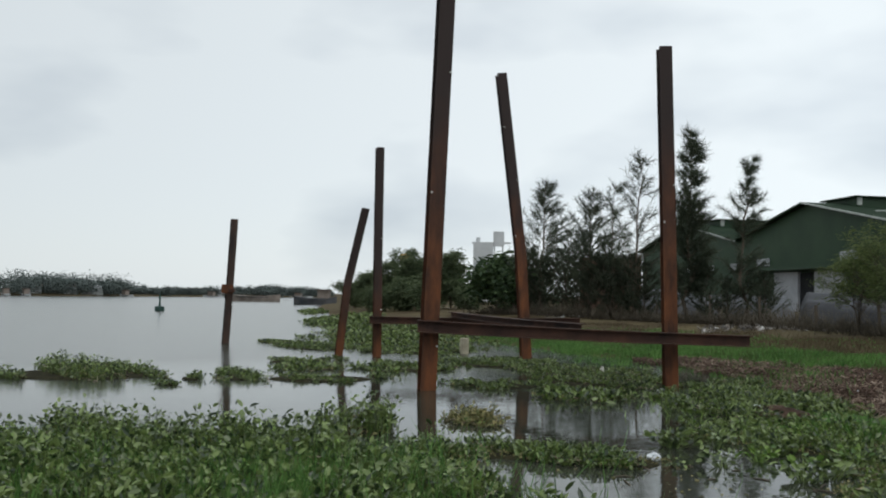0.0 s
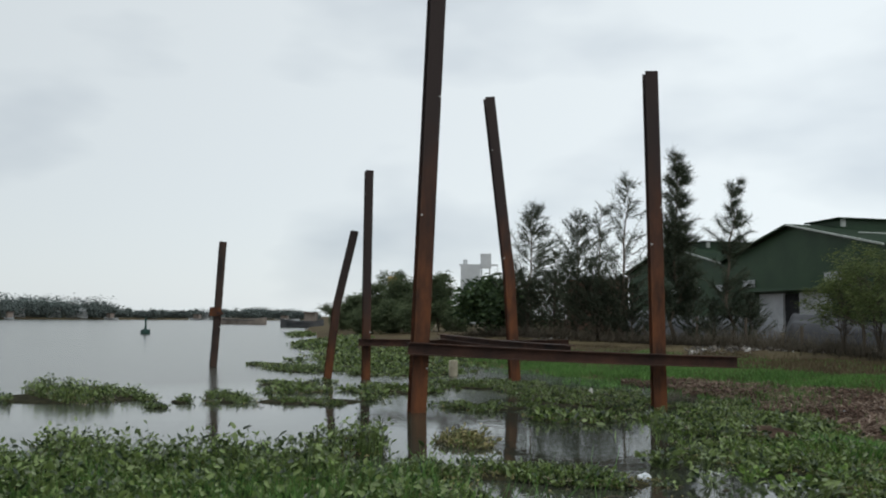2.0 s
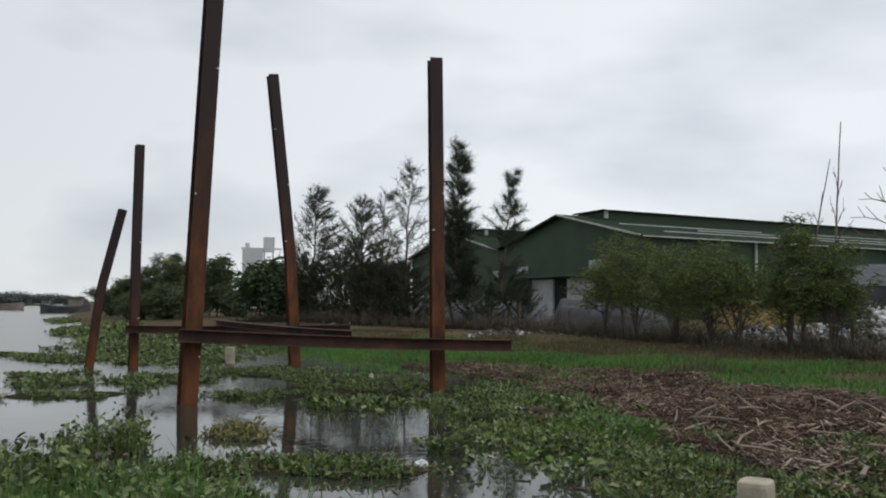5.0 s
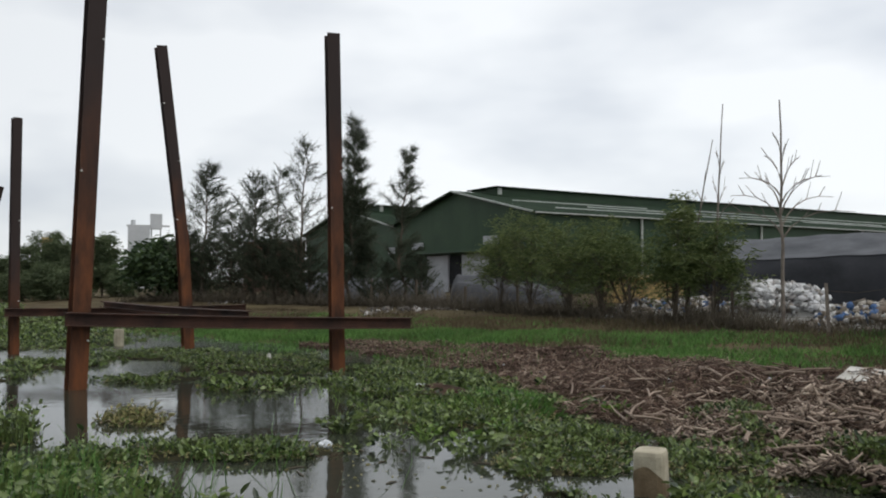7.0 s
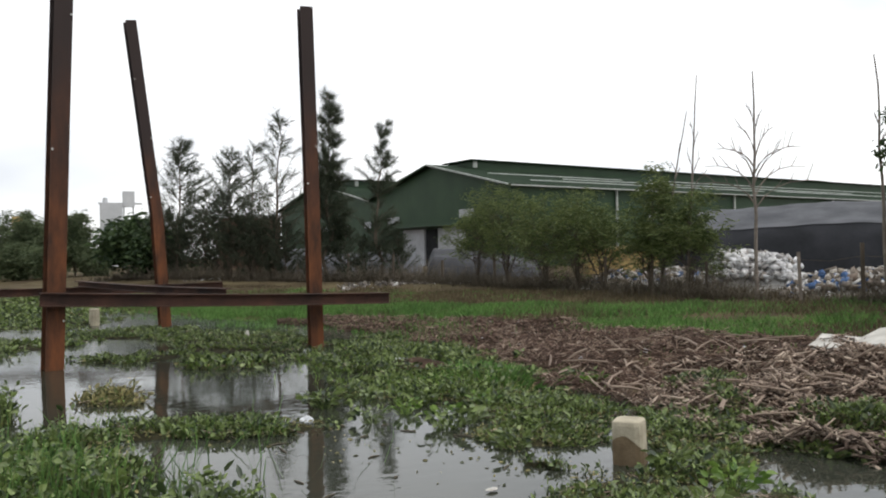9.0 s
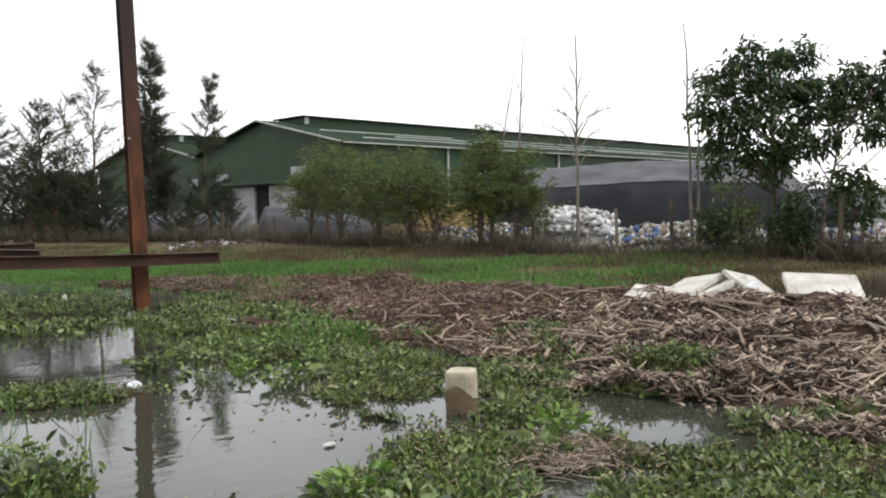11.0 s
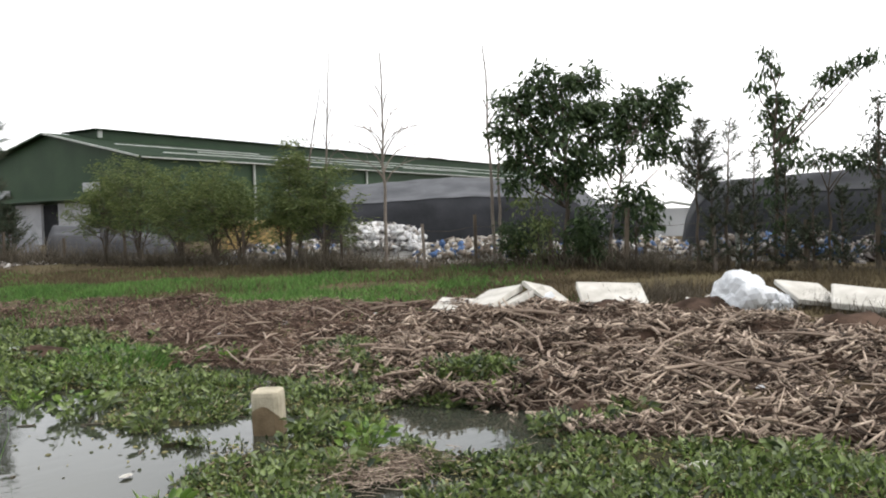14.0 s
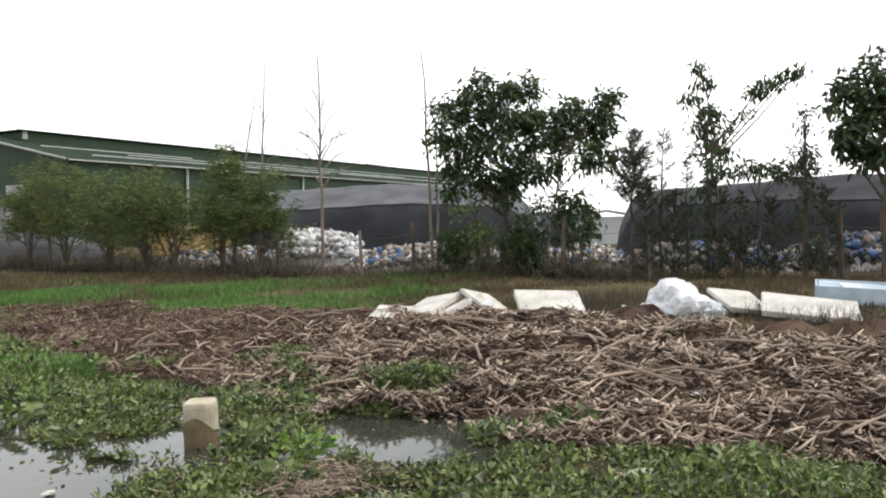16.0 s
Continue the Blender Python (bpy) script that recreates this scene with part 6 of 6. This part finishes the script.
crumpled(*polar(67.2, 14.0), 0.52, 0.45, 0.48, "large white crumpled plastic sack among foam slabs", M_BAG, 1)
crumpled(*polar(68.9, 14.0), 0.32, 0.36, 0.27, "white crumpled plastic sack on the ground", M_BAG, 2)
tray = thing("plastic_tank", 14.9, 3.25, gz(14.9, 3.25) + 0.02, "tilted pale blue plastic tub holding white scraps", "plastic tub")
tray.scale = (0.8, 0.8, 0.8)
tray.rotation_euler = (radians(5), radians(3), radians(-75))
tgeo = Geo()
for m_, a_, b_, c_ in ((pose(0, 0, 0.03), 1.5, 0.9, 0.05), (pose(0, -0.44, 0.2), 1.5, 0.04, 0.3), (pose(0, 0.44, 0.2), 1.5, 0.04, 0.3), (pose(-0.74, 0, 0.2), 0.04, 0.84, 0.3), (pose(0.74, 0, 0.2), 0.04, 0.84, 0.3)):
    tgeo.box(m_, a_, b_, c_)
tub = part("tub", tgeo, M_BLUEBOX, tray)
part("filling", Geo().box(pose(0, 0, 0.22, 3, 2), 1.4, 0.8, 0.16), M_BLUEBOX, tray)
part("rim_flap", Geo().box(pose(-0.1, -0.1, 0.33, 8, 4, 20), 0.4, 0.3, 0.02), M_BAG, tray, "white scrap on top")
crumpled(6.2, 2.95, 0.17, 0.11, 0.06, "cream foam scrap floating among leaves", M_FOAM, 3, "foam_scrap", "litter")
crumpled(3.3, 6.6, 0.06, 0.035, 0.012, "pale foam scrap floating on the pond", M_FOAM, 4, "foam_scrap", "litter")
crumpled(2.66, 10.3, 0.10, 0.08, 0.06, "white plastic scrap among floating leaves", M_BAG, 5, "plastic_scrap", "litter")
crumpled(5.8, 15.2, 0.22, 0.12, 0.07, "white plastic scrap on the shore", M_BAG, 6, "plastic_scrap", "litter")
crumpled(3.95, 6.2, 0.07, 0.07, 0.06, "round brown husk among floating leaves", M_CONC, 7, "coconut_husk", "litter")
crumpled(7.0, 4.6, 0.22, 0.2, 0.16, "round muddy clump at the debris edge", M_MUCK, 8, "mud_clump", "clump")
crumpled(4.1, 21.5, 0.07, 0.05, 0.2, "pale standing plastic scrap on the bank", M_FOAM, 9, "plastic_scrap", "litter")
crumpled(5.6, 13.9, 0.5, 0.4, 0.22, "brown clump of dead weed at the water", M_MUCK, 10, "weed_clump", "clump")
rng = np.random.default_rng(77)
for k in range(46):
    y = rng.uniform(2, 24)
    x = float(shore_x(y)) + rng.uniform(-0.5, 1.0) * float(debris_width(y)) * 0.5 + 1.2
    crumpled(x, y, rng.uniform(0.03, 0.09), rng.uniform(0.02, 0.06), rng.uniform(0.02, 0.05), "small pale plastic scrap on dead reeds", M_BAG if k % 2 else M_FOAM, 20 + k * 0.37, "litter_scrap", "litter")

# ---- river traffic ----
def boat(x, y, length, beam, high, turn, label, material, cabin=None):
    ob = thing("boat", x, y, 0, label, "boat")
    ob.rotation_euler = (0, 0, radians(turn))
    v, f, n = [], [], 12
    for i in range(n + 1):
        s = i / n
        w = beam / 2 * min(1, 3.2 * s + 0.35, 2.6 * (1 - s) + 0.02)
        sheer = high * (1 + 0.35 * (2 * s - 1) ** 2)
        xx = (s - 0.5) * length
        v += [(xx, -w, sheer), (xx, -w * 0.8, -0.2), (xx, w * 0.8, -0.2), (xx, w, sheer)]
    for i in range(n):
        for j in range(4):
            f.append((i * 4 + j, i * 4 + (j + 1) % 4, (i + 1) * 4 + (j + 1) % 4, (i + 1) * 4 + j))
    f += [(3, 2, 1, 0), (n * 4, n * 4 + 1, n * 4 + 2, n * 4 + 3)]
    part("hull", Geo().add(v, f), material, ob)
    part("rubbing_strake", Geo().box(pose(0, -beam * 0.5, high * 0.8), length * 0.62, 0.12, 0.14), M_HULL, ob)
    if cabin:
        room = part("cabin", Geo().box(pose(cabin * length, 0, high + 0.7), length * 0.26, beam * 0.7, 1.4), M_HULL2, ob)
        part("cabin_roof", Geo().box(pose(cabin * length, 0, high + 1.45), length * 0.3, beam * 0.85, 0.12), M_BRICK, room, "rusty red cabin roof")
    return ob


boat(*polar(-12.6, 190), 11.5, 3.0, 1.2, -4, "long low grey-brown barge on the river", M_HULL2)
boat(*polar(-8.6, 150), 7.5, 2.8, 1.1, -4, "dark wooden river boat with red-roofed cabin", M_HULL, 0.2)
for az, d, ln in ((-27.3, 255, 9), (-26.2, 258, 8), (-20.5, 290, 8), (-15.2, 320, 10), (-9.6, 380, 12)):
    boat(*polar(az, d), ln, 2.0, 0.5, az * 2, "small pale boat moored at the far shore", M_SILO, -0.1)
buoy = thing("channel_buoy", *polar(-18.5, 88), 0, "green channel buoy with pointed top mark", "buoy")
part("float", Geo().tube([(0, 0, -0.3), (0, 0, 0.12), (0, 0, 0.42), (0, 0, 0.5)], [0.35, 0.48, 0.44, 0.2], 14), M_BUOY, buoy)
mast = part("mast", Geo().tube([(0, 0, 0.5), (0, 0, 1.35)], [0.12, 0.06], 8), M_BUOY, buoy)
part("top_mark", Geo().tube([(0, 0, 1.2), (0, 0, 1.75)], [0.16, 0.02], 10), M_BUOY, mast)

# ---- far shore ----
rng = np.random.default_rng(90)
P, S = [], []
for k in range(420):
    s = rng.uniform(-0.9, 1.15)
    x, y = -120 + 64 * s, 231 + 165 * s
    off = rng.uniform(3, 26)
    x, y = x - off * 0.93, y + off * 0.36
    if s > 1.0:
        x, y = -56 - rng.uniform(2, 20), 396 + rng.uniform(0, 60)
    h = rng.uniform(2.6, 5.6) * (1.0 + 0.25 * math.sin(s * 9)) * (1.0 if s < 0.35 else 0.72)
    w = h * rng.uniform(0.5, 0.95)
    n = 420
    q = rng.normal(0, 0.42, (n, 3)) * np.array([w, w, h * 0.55]) + np.array([x, y, h * 0.55 + 0.4])
    P.append(q[(q[:, 2] > 0.2) & (q[:, 2] < 1.15 * h + 0.4)])
P = np.concatenate(P)
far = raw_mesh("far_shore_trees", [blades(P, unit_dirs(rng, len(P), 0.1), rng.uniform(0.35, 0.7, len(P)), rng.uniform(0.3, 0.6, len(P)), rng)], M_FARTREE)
tagged(new("far_shore_trees", far), "low haze-tinted line of green trees along the far shore", "trees", kind="stuff")
for k in range(5):
    s = rng.uniform(-0.3, 1.0)
    x, y = -120 + 64 * s - 9, 231 + 165 * s + 3.5
    hut = thing("far_house", x, y, 0.3, "tiny pale house on the far shore", "house", "far shore houses")
    hut.rotation_euler = (0, 0, rng.uniform(0, 3))
    w = rng.uniform(3, 6)
    part("wall", Geo().box(pose(0, 0, 1.2), w, 3.5, 2.4), M_SILO, hut)
    part("roof", Geo().add([(x_, y_, z_) for y_ in (-2, 2) for x_, z_ in ((-w * 0.55, 2.4), (0, 3.3), (w * 0.55, 2.4))], [(0, 2, 1), (3, 4, 5), (0, 1, 4, 3), (1, 2, 5, 4), (2, 0, 3, 5)]), M_BRICK if k % 2 else M_SILO, hut)
